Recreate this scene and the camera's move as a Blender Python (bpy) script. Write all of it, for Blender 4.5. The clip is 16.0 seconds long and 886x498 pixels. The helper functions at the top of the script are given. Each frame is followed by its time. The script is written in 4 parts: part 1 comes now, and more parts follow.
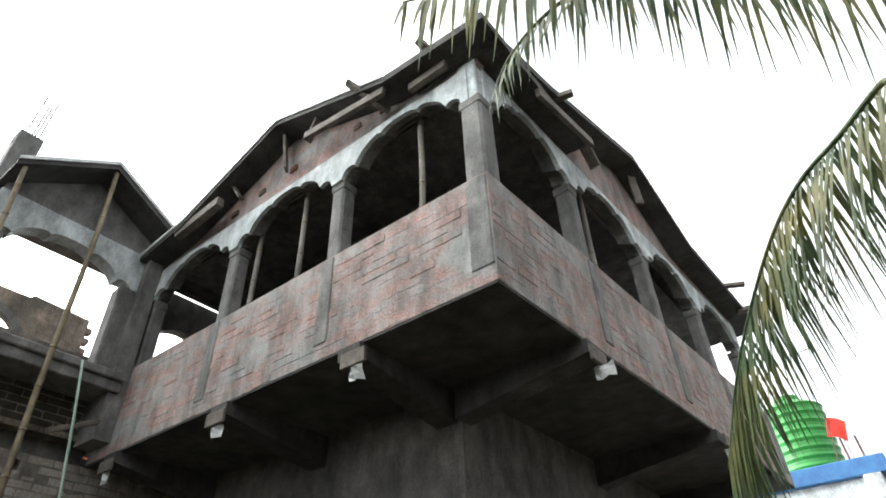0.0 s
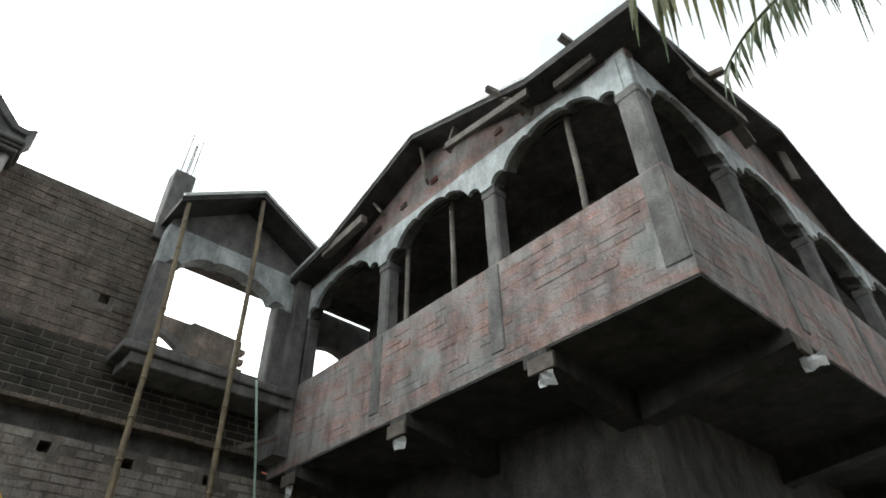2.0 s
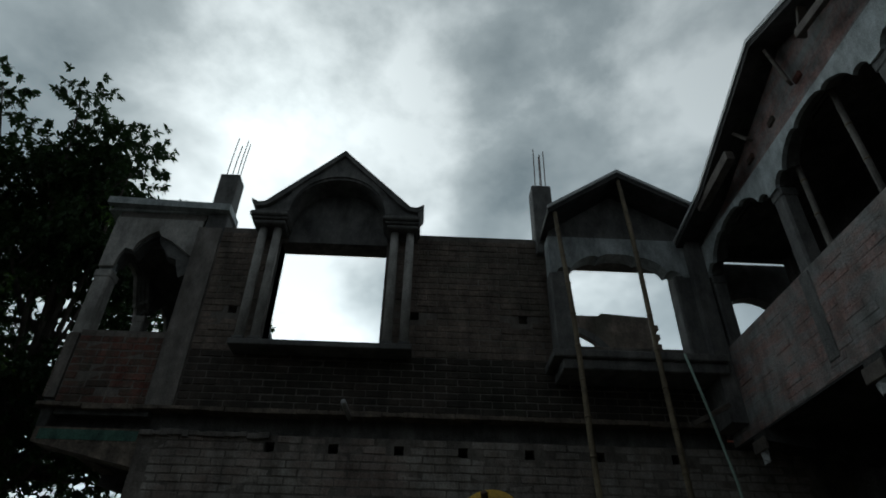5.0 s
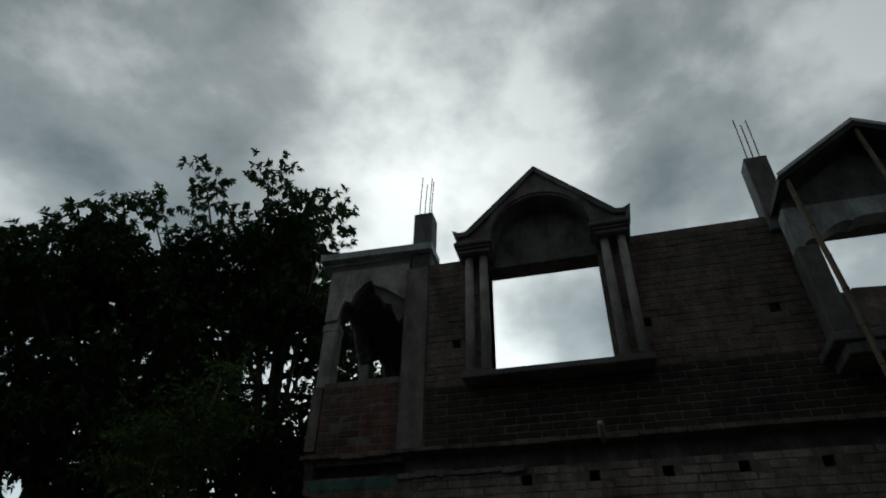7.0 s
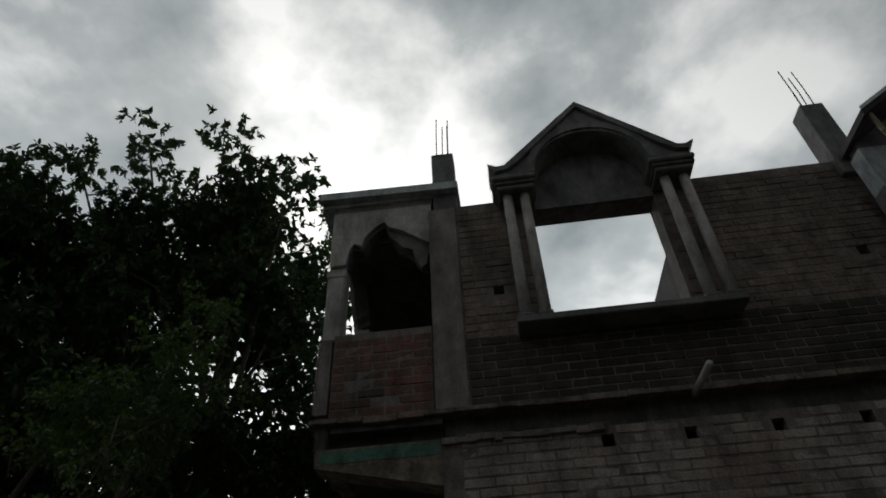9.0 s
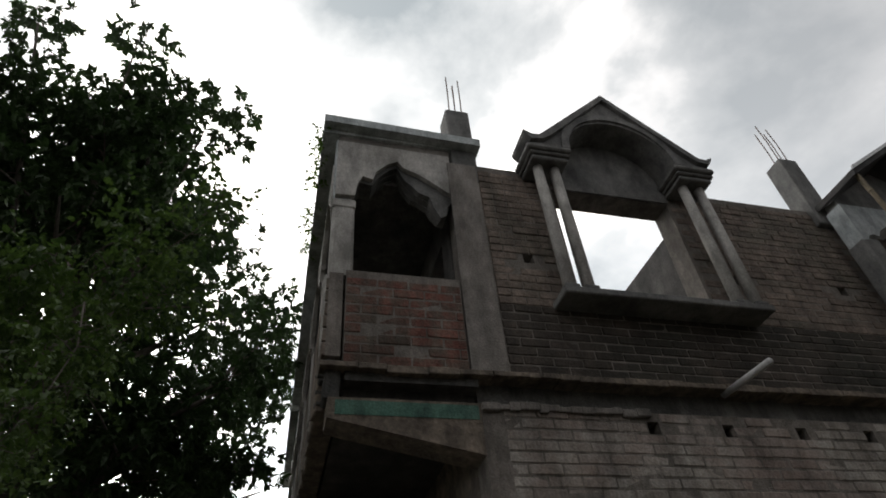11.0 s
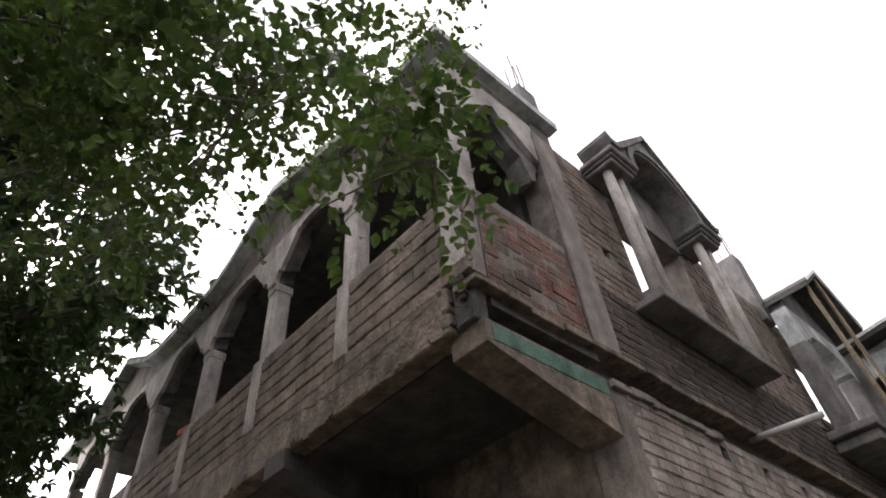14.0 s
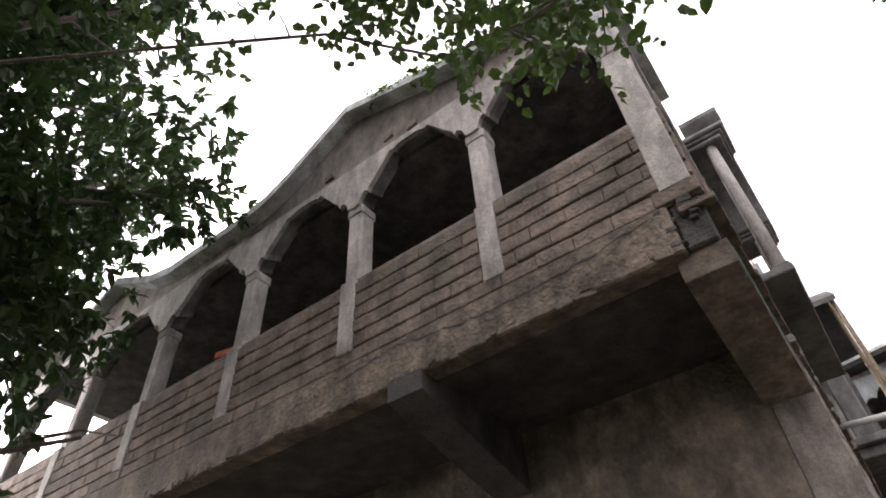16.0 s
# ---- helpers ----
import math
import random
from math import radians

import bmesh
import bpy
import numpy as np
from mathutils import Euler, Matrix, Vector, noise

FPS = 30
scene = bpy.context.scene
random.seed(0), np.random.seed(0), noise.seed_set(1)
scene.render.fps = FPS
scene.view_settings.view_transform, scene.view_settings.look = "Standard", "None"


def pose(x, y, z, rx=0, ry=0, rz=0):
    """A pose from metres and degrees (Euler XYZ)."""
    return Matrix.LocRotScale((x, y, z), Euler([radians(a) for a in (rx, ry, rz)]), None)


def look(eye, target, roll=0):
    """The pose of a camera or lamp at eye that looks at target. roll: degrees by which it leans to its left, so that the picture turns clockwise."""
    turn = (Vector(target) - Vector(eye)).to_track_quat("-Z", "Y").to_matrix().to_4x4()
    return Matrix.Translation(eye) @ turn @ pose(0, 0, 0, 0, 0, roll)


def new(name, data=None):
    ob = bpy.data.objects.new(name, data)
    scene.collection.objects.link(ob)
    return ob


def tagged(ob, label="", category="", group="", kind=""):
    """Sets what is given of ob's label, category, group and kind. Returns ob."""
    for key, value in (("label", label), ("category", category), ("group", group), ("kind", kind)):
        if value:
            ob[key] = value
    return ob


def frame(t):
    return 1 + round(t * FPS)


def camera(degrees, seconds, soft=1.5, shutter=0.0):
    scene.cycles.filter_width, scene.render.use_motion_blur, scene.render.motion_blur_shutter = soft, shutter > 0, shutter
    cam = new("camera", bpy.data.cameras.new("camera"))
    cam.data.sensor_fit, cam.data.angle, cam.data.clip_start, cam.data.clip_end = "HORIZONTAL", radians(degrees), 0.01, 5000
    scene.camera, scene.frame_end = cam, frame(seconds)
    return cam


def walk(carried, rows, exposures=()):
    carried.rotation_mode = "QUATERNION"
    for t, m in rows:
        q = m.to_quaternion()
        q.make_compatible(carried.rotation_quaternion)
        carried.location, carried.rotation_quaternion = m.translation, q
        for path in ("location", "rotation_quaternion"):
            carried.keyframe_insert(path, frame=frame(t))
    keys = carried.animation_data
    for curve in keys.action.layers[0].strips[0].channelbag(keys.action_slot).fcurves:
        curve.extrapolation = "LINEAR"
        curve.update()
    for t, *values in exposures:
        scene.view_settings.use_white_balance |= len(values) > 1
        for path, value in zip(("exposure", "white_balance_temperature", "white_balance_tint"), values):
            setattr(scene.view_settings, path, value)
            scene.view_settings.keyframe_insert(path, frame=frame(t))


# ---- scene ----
cam = camera(72.4, 16.0, soft=1.8)
EXPOSURES = [(0.0, 1.62, 6500, 11), (1.5, 1.05, 6450, 11), (1.9, 1.05, 6450, 9), (2.5, 0.25, 6300, 7), (3.0, -0.35, 6100, 3), (3.5, -1.3, 5800, -4), (4.2, -1.7, 5800, 0),
             (6.5, -1.95, 5950, 3), (7.5, -1.9, 6100, 5), (8.5, -1.6, 6300, 8), (9.2, -1.25, 6450, 10), (11.3, 0.05, 6700, 15), (12.0, 0.4, 6750, 17), (12.5, 0.7, 6800, 19), (14.0, 1.42, 6850, 24), (15.0, 1.95, 6850, 26), (16.0, 1.85, 6800, 25)]
PATH = [
    (0, (-0.355, 0.442, 1.301), (-1.297, 1.714, 2.524), -2.5),
    (0.5, (-0.591, 0.258, 1.336), (-1.464, 1.587, 2.549), -3.1),
    (1, (-0.757, 0.189, 1.35), (-1.697, 1.453, 2.582), -1.6),
    (1.5, (-0.842, 0.122, 1.355), (-1.837, 1.354, 2.577), 0.1),
    (2, (-0.858, 0.005, 1.369), (-2.003, 1.087, 2.602), -1.2),
    (2.5, (-0.86, -0.022, 1.394), (-2.26, 0.806, 2.558), -0.9),
    (3, (-0.914, -0.001, 1.392), (-2.405, 0.603, 2.579), -0.5),
    (3.5, (-0.934, -0.047, 1.39), (-2.461, 0.406, 2.599), -0.2),
    (4, (-0.918, -0.034, 1.409), (-2.481, 0.277, 2.617), 0.0),
    (6.5, (-0.809, -0.595, 1.629), (-2.429, -0.92, 2.756), 1.6),
    (7, (-1.079, -0.834, 1.597), (-2.617, -1.267, 2.8), 1.0),
    (7.5, (-1.402, -1.043, 1.532), (-2.902, -1.548, 2.755), 2.2),
    (8, (-1.736, -1.362, 1.5), (-3.253, -1.831, 2.715), 1.0),
    (8.5, (-2.013, -1.797, 1.438), (-3.509, -2.113, 2.728), -1.1),
    (9, (-2.352, -2.444, 1.486), (-3.877, -2.583, 2.773), -3.3),
    (9.2, (-2.484, -2.697, 1.468), (-4.019, -2.791, 2.748), -4.6),
    (11.3, (-3.56, -4.555, 1.504), (-4.963, -4.05, 2.837), -4.7),
    (11.5, (-3.659, -4.719, 1.499), (-5.049, -4.189, 2.836), -4.3),
    (12, (-4.045, -5.042, 1.58), (-5.422, -4.326, 2.841), -9.6),
    (12.5, (-4.386, -5.335, 1.523), (-5.664, -4.516, 2.825), -6.3),
    (13, (-4.797, -5.634, 1.558), (-5.949, -4.693, 2.896), -6.9),
    (13.5, (-5.074, -5.856, 1.538), (-6.152, -4.83, 2.874), -7.7),
    (14, (-5.503, -6.007, 1.558), (-6.503, -4.972, 2.947), -6.2),
    (14.5, (-5.937, -6.214, 1.565), (-6.924, -5.106, 2.906), -6.8),
    (15, (-6.352, -6.314, 1.53), (-7.125, -5.127, 2.942), -3.6),
    (15.5, (-6.758, -6.458, 1.502), (-7.535, -5.382, 2.998), -2.0),
    (16, (-7.1, -6.61, 1.53), (-7.902, -5.398, 2.904), -4.7),
]
walk(cam, [(t, look(eye, target, roll)) for t, eye, target, roll in PATH], EXPOSURES)

# ---- world and sun ----
SUN_DIR = Vector((-0.80, -0.28, 0.86)).normalized()   # towards the veiled sun
world = bpy.data.worlds.new("overcast_sky")
scene.world = world
world.use_nodes = True
wt = world.node_tree
wt.nodes.clear()


def wnode(kind, **kw):
    n = wt.nodes.new(kind)
    for k, v in kw.items():
        n.inputs[k].default_value = v
    return n


def wmath(op, a, b=None):
    n = wt.nodes.new("ShaderNodeMath")
    n.operation = op
    for i, v in enumerate((a, b)):
        if v is None:
            continue
        if isinstance(v, (int, float)):
            n.inputs[i].default_value = v
        else:
            wt.links.new(v, n.inputs[i])
    return n.outputs[0]


w_out = wt.nodes.new("ShaderNodeOutputWorld")
w_bg = wt.nodes.new("ShaderNodeBackground")
w_sky = wt.nodes.new("ShaderNodeTexSky")
w_sky.sky_type = 'NISHITA'
w_sky.sun_disc = False
w_sky.sun_elevation = math.asin(SUN_DIR.z)
w_sky.sun_rotation = math.atan2(SUN_DIR.x, SUN_DIR.y)
w_sky.dust_density = 4.0
w_tc = wt.nodes.new("ShaderNodeTexCoord")
w_sep = wt.nodes.new("ShaderNodeSeparateXYZ")
wt.links.new(w_tc.outputs["Generated"], w_sep.inputs[0])
# broken cloud
w_map = wt.nodes.new("ShaderNodeMapping")
w_map.inputs["Scale"].default_value = (1.0, 1.0, 1.5)
w_map.inputs["Location"].default_value = (0.35, 0.1, 0.2)
wt.links.new(w_tc.outputs["Generated"], w_map.inputs[0])
w_n1 = wnode("ShaderNodeTexNoise", Scale=3.4, Detail=7.0, Roughness=0.55, Distortion=0.1)
w_n2 = wnode("ShaderNodeTexNoise", Scale=1.6, Detail=3.0, Roughness=0.5)
for n in (w_n1, w_n2):
    wt.links.new(w_map.outputs[0], n.inputs["Vector"])
w_sum = wmath('ADD', wmath('MULTIPLY', w_n1.outputs[0], 0.55), wmath('MULTIPLY', w_n2.outputs[0], 0.45))
w_ramp = wt.nodes.new("ShaderNodeValToRGB")
wt.links.new(w_sum, w_ramp.inputs[0])
el = w_ramp.color_ramp.elements
el[0].position, el[0].color = 0.40, (0.34, 0.40, 0.42, 1)
el[1].position, el[1].color = 0.61, (1.5, 1.5, 1.45, 1)
mid = el.new(0.50)
mid.color = (0.68, 0.73, 0.73, 1)
# brighter towards the sun behind the clouds
w_dot = wt.nodes.new("ShaderNodeVectorMath")
w_dot.operation = 'DOT_PRODUCT'
wt.links.new(w_tc.outputs["Generated"], w_dot.inputs[0])
w_dot.inputs[1].default_value = SUN_DIR
w_cos = wmath('MAXIMUM', w_dot.outputs["Value"], 0.0)
w_low = wmath('MULTIPLY', wmath('POWER', wmath('SUBTRACT', 1.0, wmath('MAXIMUM', w_sep.outputs[2], 0.0)), 3.0), w_cos)
w_glow = wmath('ADD', wmath('MULTIPLY', wmath('POWER', w_cos, 2.0), 1.25), wmath('MULTIPLY', wmath('POWER', w_cos, 90.0), 0.8))
w_bright = wmath('ADD', wmath('ADD', w_glow, wmath('MULTIPLY', w_low, 9.0)), 0.50)
# even veil away from the sun, broken cloud towards it
w_veil = wt.nodes.new("ShaderNodeMix")
w_veil.data_type = 'RGBA'
wt.links.new(wmath('MULTIPLY', w_cos, 1.15), w_veil.inputs[0])
w_veil.inputs[6].default_value = (0.92, 0.95, 0.96, 1)
wt.links.new(w_ramp.outputs[0], w_veil.inputs[7])
w_cloud = wt.nodes.new("ShaderNodeMix")
w_cloud.data_type = 'RGBA'
w_cloud.blend_type = 'MULTIPLY'
w_cloud.inputs[0].default_value = 1.0
wt.links.new(w_veil.outputs[2], w_cloud.inputs[6])
wt.links.new(w_bright, w_cloud.inputs[7])
w_skyscale = wt.nodes.new("ShaderNodeMix")
w_skyscale.data_type = 'RGBA'
w_skyscale.blend_type = 'MULTIPLY'
w_skyscale.inputs[0].default_value = 1.0
wt.links.new(w_sky.outputs[0], w_skyscale.inputs[6])
w_skyscale.inputs[7].default_value = (0.08, 0.08, 0.08, 1)
w_mix = wt.nodes.new("ShaderNodeMix")
w_mix.data_type = 'RGBA'
w_mix.inputs[0].default_value = 0.88
wt.links.new(w_skyscale.outputs[2], w_mix.inputs[6])
wt.links.new(w_cloud.outputs[2], w_mix.inputs[7])
wt.links.new(w_mix.outputs[2], w_bg.inputs[0])
w_bg.inputs[1].default_value = 1.0
wt.links.new(w_bg.outputs[0], w_out.inputs[0])

sun_data = bpy.data.lights.new("sun", 'SUN')
sun_data.energy, sun_data.angle, sun_data.color = 0.5, radians(25), (1.0, 0.96, 0.9)
sun = new("sun", sun_data)
sun.matrix_world = look((0, 0, 30), Vector((0, 0, 30)) - SUN_DIR)


# ---- materials ----
def material(name, base, second, rough=0.85, scale=6.0, fine=60.0, bump=0.35, stain=None, stain_amount=0.4,
             object_random=0.0, metal=0.0, streak=False, translucent=0.0, smear=1.0):
    """A weathered surface: two base tones, coarse stains, fine grain and relief."""
    m = bpy.data.materials.new(name)
    m.use_nodes = True
    t = m.node_tree
    b = t.nodes["Principled BSDF"]
    b.inputs["Roughness"].default_value = rough
    b.inputs["Metallic"].default_value = metal
    geo = t.nodes.new("ShaderNodeNewGeometry")
    mapping = t.nodes.new("ShaderNodeMapping")
    t.links.new(geo.outputs["Position"], mapping.inputs[0])
    mapping.inputs["Scale"].default_value = (1, 1, 0.25 if streak else smear)
    n1 = t.nodes.new("ShaderNodeTexNoise")
    n1.inputs["Scale"].default_value, n1.inputs["Detail"].default_value, n1.inputs["Roughness"].default_value = scale, 6, 0.65
    n2 = t.nodes.new("ShaderNodeTexNoise")
    n2.inputs["Scale"].default_value, n2.inputs["Detail"].default_value = fine, 4
    n3 = t.nodes.new("ShaderNodeTexNoise")
    n3.inputs["Scale"].default_value, n3.inputs["Detail"].default_value, n3.inputs["Distortion"].default_value = scale * 0.3, 7, 0.6
    t.links.new(mapping.outputs[0], n1.inputs["Vector"])
    t.links.new(geo.outputs["Position"], n2.inputs["Vector"])
    t.links.new(mapping.outputs[0], n3.inputs["Vector"])
    ramp = t.nodes.new("ShaderNodeValToRGB")
    t.links.new(n1.outputs[0], ramp.inputs[0])
    ramp.color_ramp.elements[0].position, ramp.color_ramp.elements[0].color = 0.38, (*base, 1)
    ramp.color_ramp.elements[1].position, ramp.color_ramp.elements[1].color = 0.62, (*second, 1)
    colour = ramp.outputs[0]
    grain = t.nodes.new("ShaderNodeMapRange")
    grain.inputs[1].default_value, grain.inputs[2].default_value = 0.3, 0.7
    grain.inputs[3].default_value, grain.inputs[4].default_value = 0.78, 1.18
    t.links.new(n2.outputs[0], grain.inputs[0])
    mul = t.nodes.new("ShaderNodeMix")
    mul.data_type, mul.blend_type = 'RGBA', 'MULTIPLY'
    mul.inputs[0].default_value = 1.0
    t.links.new(colour, mul.inputs[6])
    t.links.new(grain.outputs[0], mul.inputs[7])
    colour = mul.outputs[2]
    if stain:
        sr = t.nodes.new("ShaderNodeMapRange")
        sr.inputs[1].default_value, sr.inputs[2].default_value = 0.48, 0.66
        sr.inputs[4].default_value = stain_amount
        t.links.new(n3.outputs[0], sr.inputs[0])
        sm = t.nodes.new("ShaderNodeMix")
        sm.data_type = 'RGBA'
        t.links.new(sr.outputs[0], sm.inputs[0])
        t.links.new(colour, sm.inputs[6])
        sm.inputs[7].default_value = (*stain, 1)
        colour = sm.outputs[2]
        # run-down dirt: patches drawn out downwards, with a ragged edge
        drip = t.nodes.new("ShaderNodeMapping")
        drip.inputs["Scale"].default_value = (1, 1, 0.4)
        t.links.new(geo.outputs["Position"], drip.inputs[0])
        n4 = t.nodes.new("ShaderNodeTexNoise")
        n4.inputs["Scale"].default_value, n4.inputs["Detail"].default_value, n4.inputs["Roughness"].default_value = 5.5, 8, 0.7
        t.links.new(drip.outputs[0], n4.inputs["Vector"])
        dr = t.nodes.new("ShaderNodeMapRange")
        dr.inputs[1].default_value, dr.inputs[2].default_value = 0.36, 0.62
        dr.inputs[3].default_value, dr.inputs[4].default_value = 0.58, 1.22
        t.links.new(n4.outputs[0], dr.inputs[0])
        dm = t.nodes.new("ShaderNodeMix")
        dm.data_type, dm.blend_type = 'RGBA', 'MULTIPLY'
        dm.inputs[0].default_value = 1.0
        t.links.new(colour, dm.inputs[6])
        t.links.new(dr.outputs[0], dm.inputs[7])
        colour = dm.outputs[2]
    if object_random:
        oi = t.nodes.new("ShaderNodeObjectInfo")
        rr = t.nodes.new("ShaderNodeMapRange")
        rr.inputs[3].default_value, rr.inputs[4].default_value = 1 - object_random, 1 + object_random
        t.links.new(oi.outputs["Random"], rr.inputs[0])
        om = t.nodes.new("ShaderNodeMix")
        om.data_type, om.blend_type = 'RGBA', 'MULTIPLY'
        om.inputs[0].default_value = 1.0
        t.links.new(colour, om.inputs[6])
        t.links.new(rr.outputs[0], om.inputs[7])
        colour = om.outputs[2]
    t.links.new(colour, b.inputs["Base Color"])
    if bump:
        add = t.nodes.new("ShaderNodeMath")
        add.operation = 'ADD'
        t.links.new(n1.outputs[0], add.inputs[0])
        t.links.new(n2.outputs[0], add.inputs[1])
        bp = t.nodes.new("ShaderNodeBump")
        bp.inputs["Strength"].default_value, bp.inputs["Distance"].default_value = bump, 0.02
        t.links.new(add.outputs[0], bp.inputs["Height"])
        t.links.new(bp.outputs[0], b.inputs["Normal"])
    if translucent:
        tr = t.nodes.new("ShaderNodeBsdfTranslucent")
        t.links.new(colour, tr.inputs[0])
        ms = t.nodes.new("ShaderNodeMixShader")
        ms.inputs[0].default_value = translucent
        t.links.new(b.outputs[0], ms.inputs[1])
        t.links.new(tr.outputs[0], ms.inputs[2])
        t.links.new(ms.outputs[0], t.nodes["Material Output"].inputs[0])
    return m


CONCRETE = material("raw_concrete", (0.136, 0.136, 0.132), (0.216, 0.212, 0.200), 0.9, 3.5, 70, 0.4, (0.064, 0.068, 0.064), 0.5)
# concrete with the shade of undersides put into its colour
SHADE_CONCRETE = material("dark_soffit_concrete", (0.046, 0.045, 0.043), (0.080, 0.076, 0.072), 0.92, 3.0, 50, 0.4, (0.031, 0.031, 0.031), 0.6)
RENDER_PALE = material("pale_cement_render", (0.42, 0.46, 0.46), (0.56, 0.60, 0.60), 0.85, 5.0, 80, 0.3, (0.26, 0.27, 0.26), 0.45)
PLASTER_OLD = material("weathered_plaster", (0.204, 0.183, 0.162), (0.281, 0.259, 0.234), 0.9, 4.0, 65, 0.45, (0.102, 0.093, 0.081), 0.6)
PLASTER_BROWN = material("dirty_brown_plaster", (0.12, 0.10, 0.08), (0.25, 0.205, 0.16), 0.92, 5.0, 30, 0.8, (0.075, 0.068, 0.05), 0.7)
COLUMN_S = material("cream_cement_column", (0.36, 0.35, 0.32), (0.47, 0.45, 0.42), 0.85, 4.0, 70, 0.3, (0.24, 0.23, 0.2), 0.4)
BRICK_PINK = material("limewashed_red_brick", (0.335, 0.205, 0.18), (0.265, 0.25, 0.24), 0.9, 4.0, 45, 0.4, (0.27, 0.285, 0.275), 0.9, 0.05, smear=2.6)
BRICK_BROWN = material("weathered_brown_brick", (0.165, 0.13, 0.105), (0.25, 0.20, 0.165), 0.92, 4.5, 40, 0.7, (0.095, 0.092, 0.07), 0.75, 0.13, smear=1.6)
BRICK_WALL = material("limewashed_wall_brick", (0.275, 0.24, 0.205), (0.36, 0.335, 0.30), 0.9, 4.0, 50, 0.5, (0.21, 0.10, 0.08), 0.3, 0.10)
BRICK_RED = material("fresh_red_brick", (0.38, 0.10, 0.06), (0.50, 0.16, 0.09), 0.9, 12.0, 60, 0.4)
MORTAR_LIME = material("limewashed_mortar", (0.31, 0.205, 0.18), (0.26, 0.245, 0.235), 0.9, 4.0, 45, 0.4, (0.265, 0.28, 0.27), 0.9, smear=2.6)
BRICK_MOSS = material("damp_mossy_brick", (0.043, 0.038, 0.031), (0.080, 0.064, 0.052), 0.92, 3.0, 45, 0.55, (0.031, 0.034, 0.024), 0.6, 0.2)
# damp concrete, made near black with the overhang's shade in the colour
CONCRETE_DAMP_SHADE = material("damp_black_concrete", (0.07, 0.07, 0.065), (0.13, 0.125, 0.115), 0.9, 3.5, 60, 0.5, (0.20, 0.195, 0.18), 0.4)
MORTAR = material("brown_grey_mortar", (0.165, 0.145, 0.125), (0.25, 0.225, 0.20), 0.95, 6.0, 80, 0.5, (0.10, 0.095, 0.08), 0.5)
TIMBER = material("wet_formwork_timber", (0.090, 0.075, 0.064), (0.165, 0.143, 0.120), 0.8, 8.0, 90, 0.4)
BAMBOO = material("dry_bamboo", (0.17, 0.132, 0.08), (0.26, 0.21, 0.13), 0.65, 7.0, 60, 0.2, (0.13, 0.10, 0.06), 0.5)
STEEL = material("rusted_reinforcing_steel", (0.10, 0.07, 0.06), (0.20, 0.12, 0.09), 0.75, 20.0, 120, 0.3, metal=0.5)
PIPE = material("grey_plastic_pipe", (0.45, 0.45, 0.44), (0.58, 0.58, 0.57), 0.5, 8.0, 60, 0.1)
ALGAE = material("green_algae_plaster", (0.05, 0.13, 0.10), (0.10, 0.21, 0.16), 0.85, 5.0, 70, 0.4, (0.08, 0.10, 0.09), 0.5)
EARTH = material("packed_earth", (0.05, 0.042, 0.03), (0.09, 0.075, 0.058), 0.95, 0.8, 25, 0.6, (0.08, 0.11, 0.04), 0.5)
BARK = material("grey_bark", (0.07, 0.06, 0.05), (0.14, 0.12, 0.10), 0.95, 8.0, 60, 0.7, streak=True)
LEAF = material("tree_leaf", (0.022, 0.045, 0.012), (0.045, 0.09, 0.024), 0.6, 3.0, 30, 0.0, translucent=0.28)
LEAF_NEAR = material("young_leaf", (0.035, 0.07, 0.015), (0.08, 0.14, 0.028), 0.5, 3.0, 60, 0.0, translucent=0.45)
PALM = material("palm_leaflet", (0.055, 0.10, 0.045), (0.11, 0.16, 0.08), 0.5, 9.0, 60, 0.0, (0.30, 0.24, 0.07), 0.5, translucent=0.3)
TANK = material("green_plastic_tank", (0.02, 0.2, 0.03), (0.03, 0.27, 0.05), 0.4, 3.0, 50, 0.05)
BLUE = material("blue_painted_edge", (0.03, 0.12, 0.30), (0.05, 0.18, 0.38), 0.6, 4.0, 50, 0.1)
WHITE = material("whitewashed_wall", (0.60, 0.63, 0.66), (0.72, 0.75, 0.77), 0.8, 3.0, 50, 0.2, (0.4, 0.42, 0.42), 0.3)
RED_CLOTH = material("red_cloth", (0.55, 0.03, 0.02), (0.65, 0.05, 0.03), 0.8, 6.0, 60, 0.05, translucent=0.3)
YELLOW = material("yellow_paint", (0.62, 0.36, 0.02), (0.72, 0.45, 0.04), 0.5, 5.0, 50, 0.05)
# bare wall darkened in colour for the shade under cover
SHADE_WALL = material("bare_inner_wall", (0.080, 0.076, 0.072), (0.136, 0.128, 0.120), 0.95, 3.0, 40, 0.4, (0.048, 0.048, 0.048), 0.5)
ROPE = material("pale_green_rope", (0.30, 0.42, 0.36), (0.40, 0.52, 0.44), 0.8, 9.0, 60, 0.1)
SHEET = material("crumpled_plastic_sheet", (0.45, 0.47, 0.47), (0.62, 0.63, 0.62), 0.4, 9.0, 60, 0.1)


# ---- building blocks ----
def mesh_of(name, bm, mat):
    me = bpy.data.meshes.new(name)
    bm.normal_update()
    bm.to_mesh(me)
    bm.free()
    if mat:
        me.materials.append(mat)
    return me


def part(name, bm, mat, parent=None, label="", m=None, smooth=False):
    me = mesh_of(name, bm, mat)
    if smooth:
        for p in me.polygons:
            p.use_smooth = True
    ob = new(name, me)
    if parent is not None:
        ob.parent = parent
    if m is not None:
        ob.matrix_basis = m
    if label:
        ob["label"] = label
    return ob


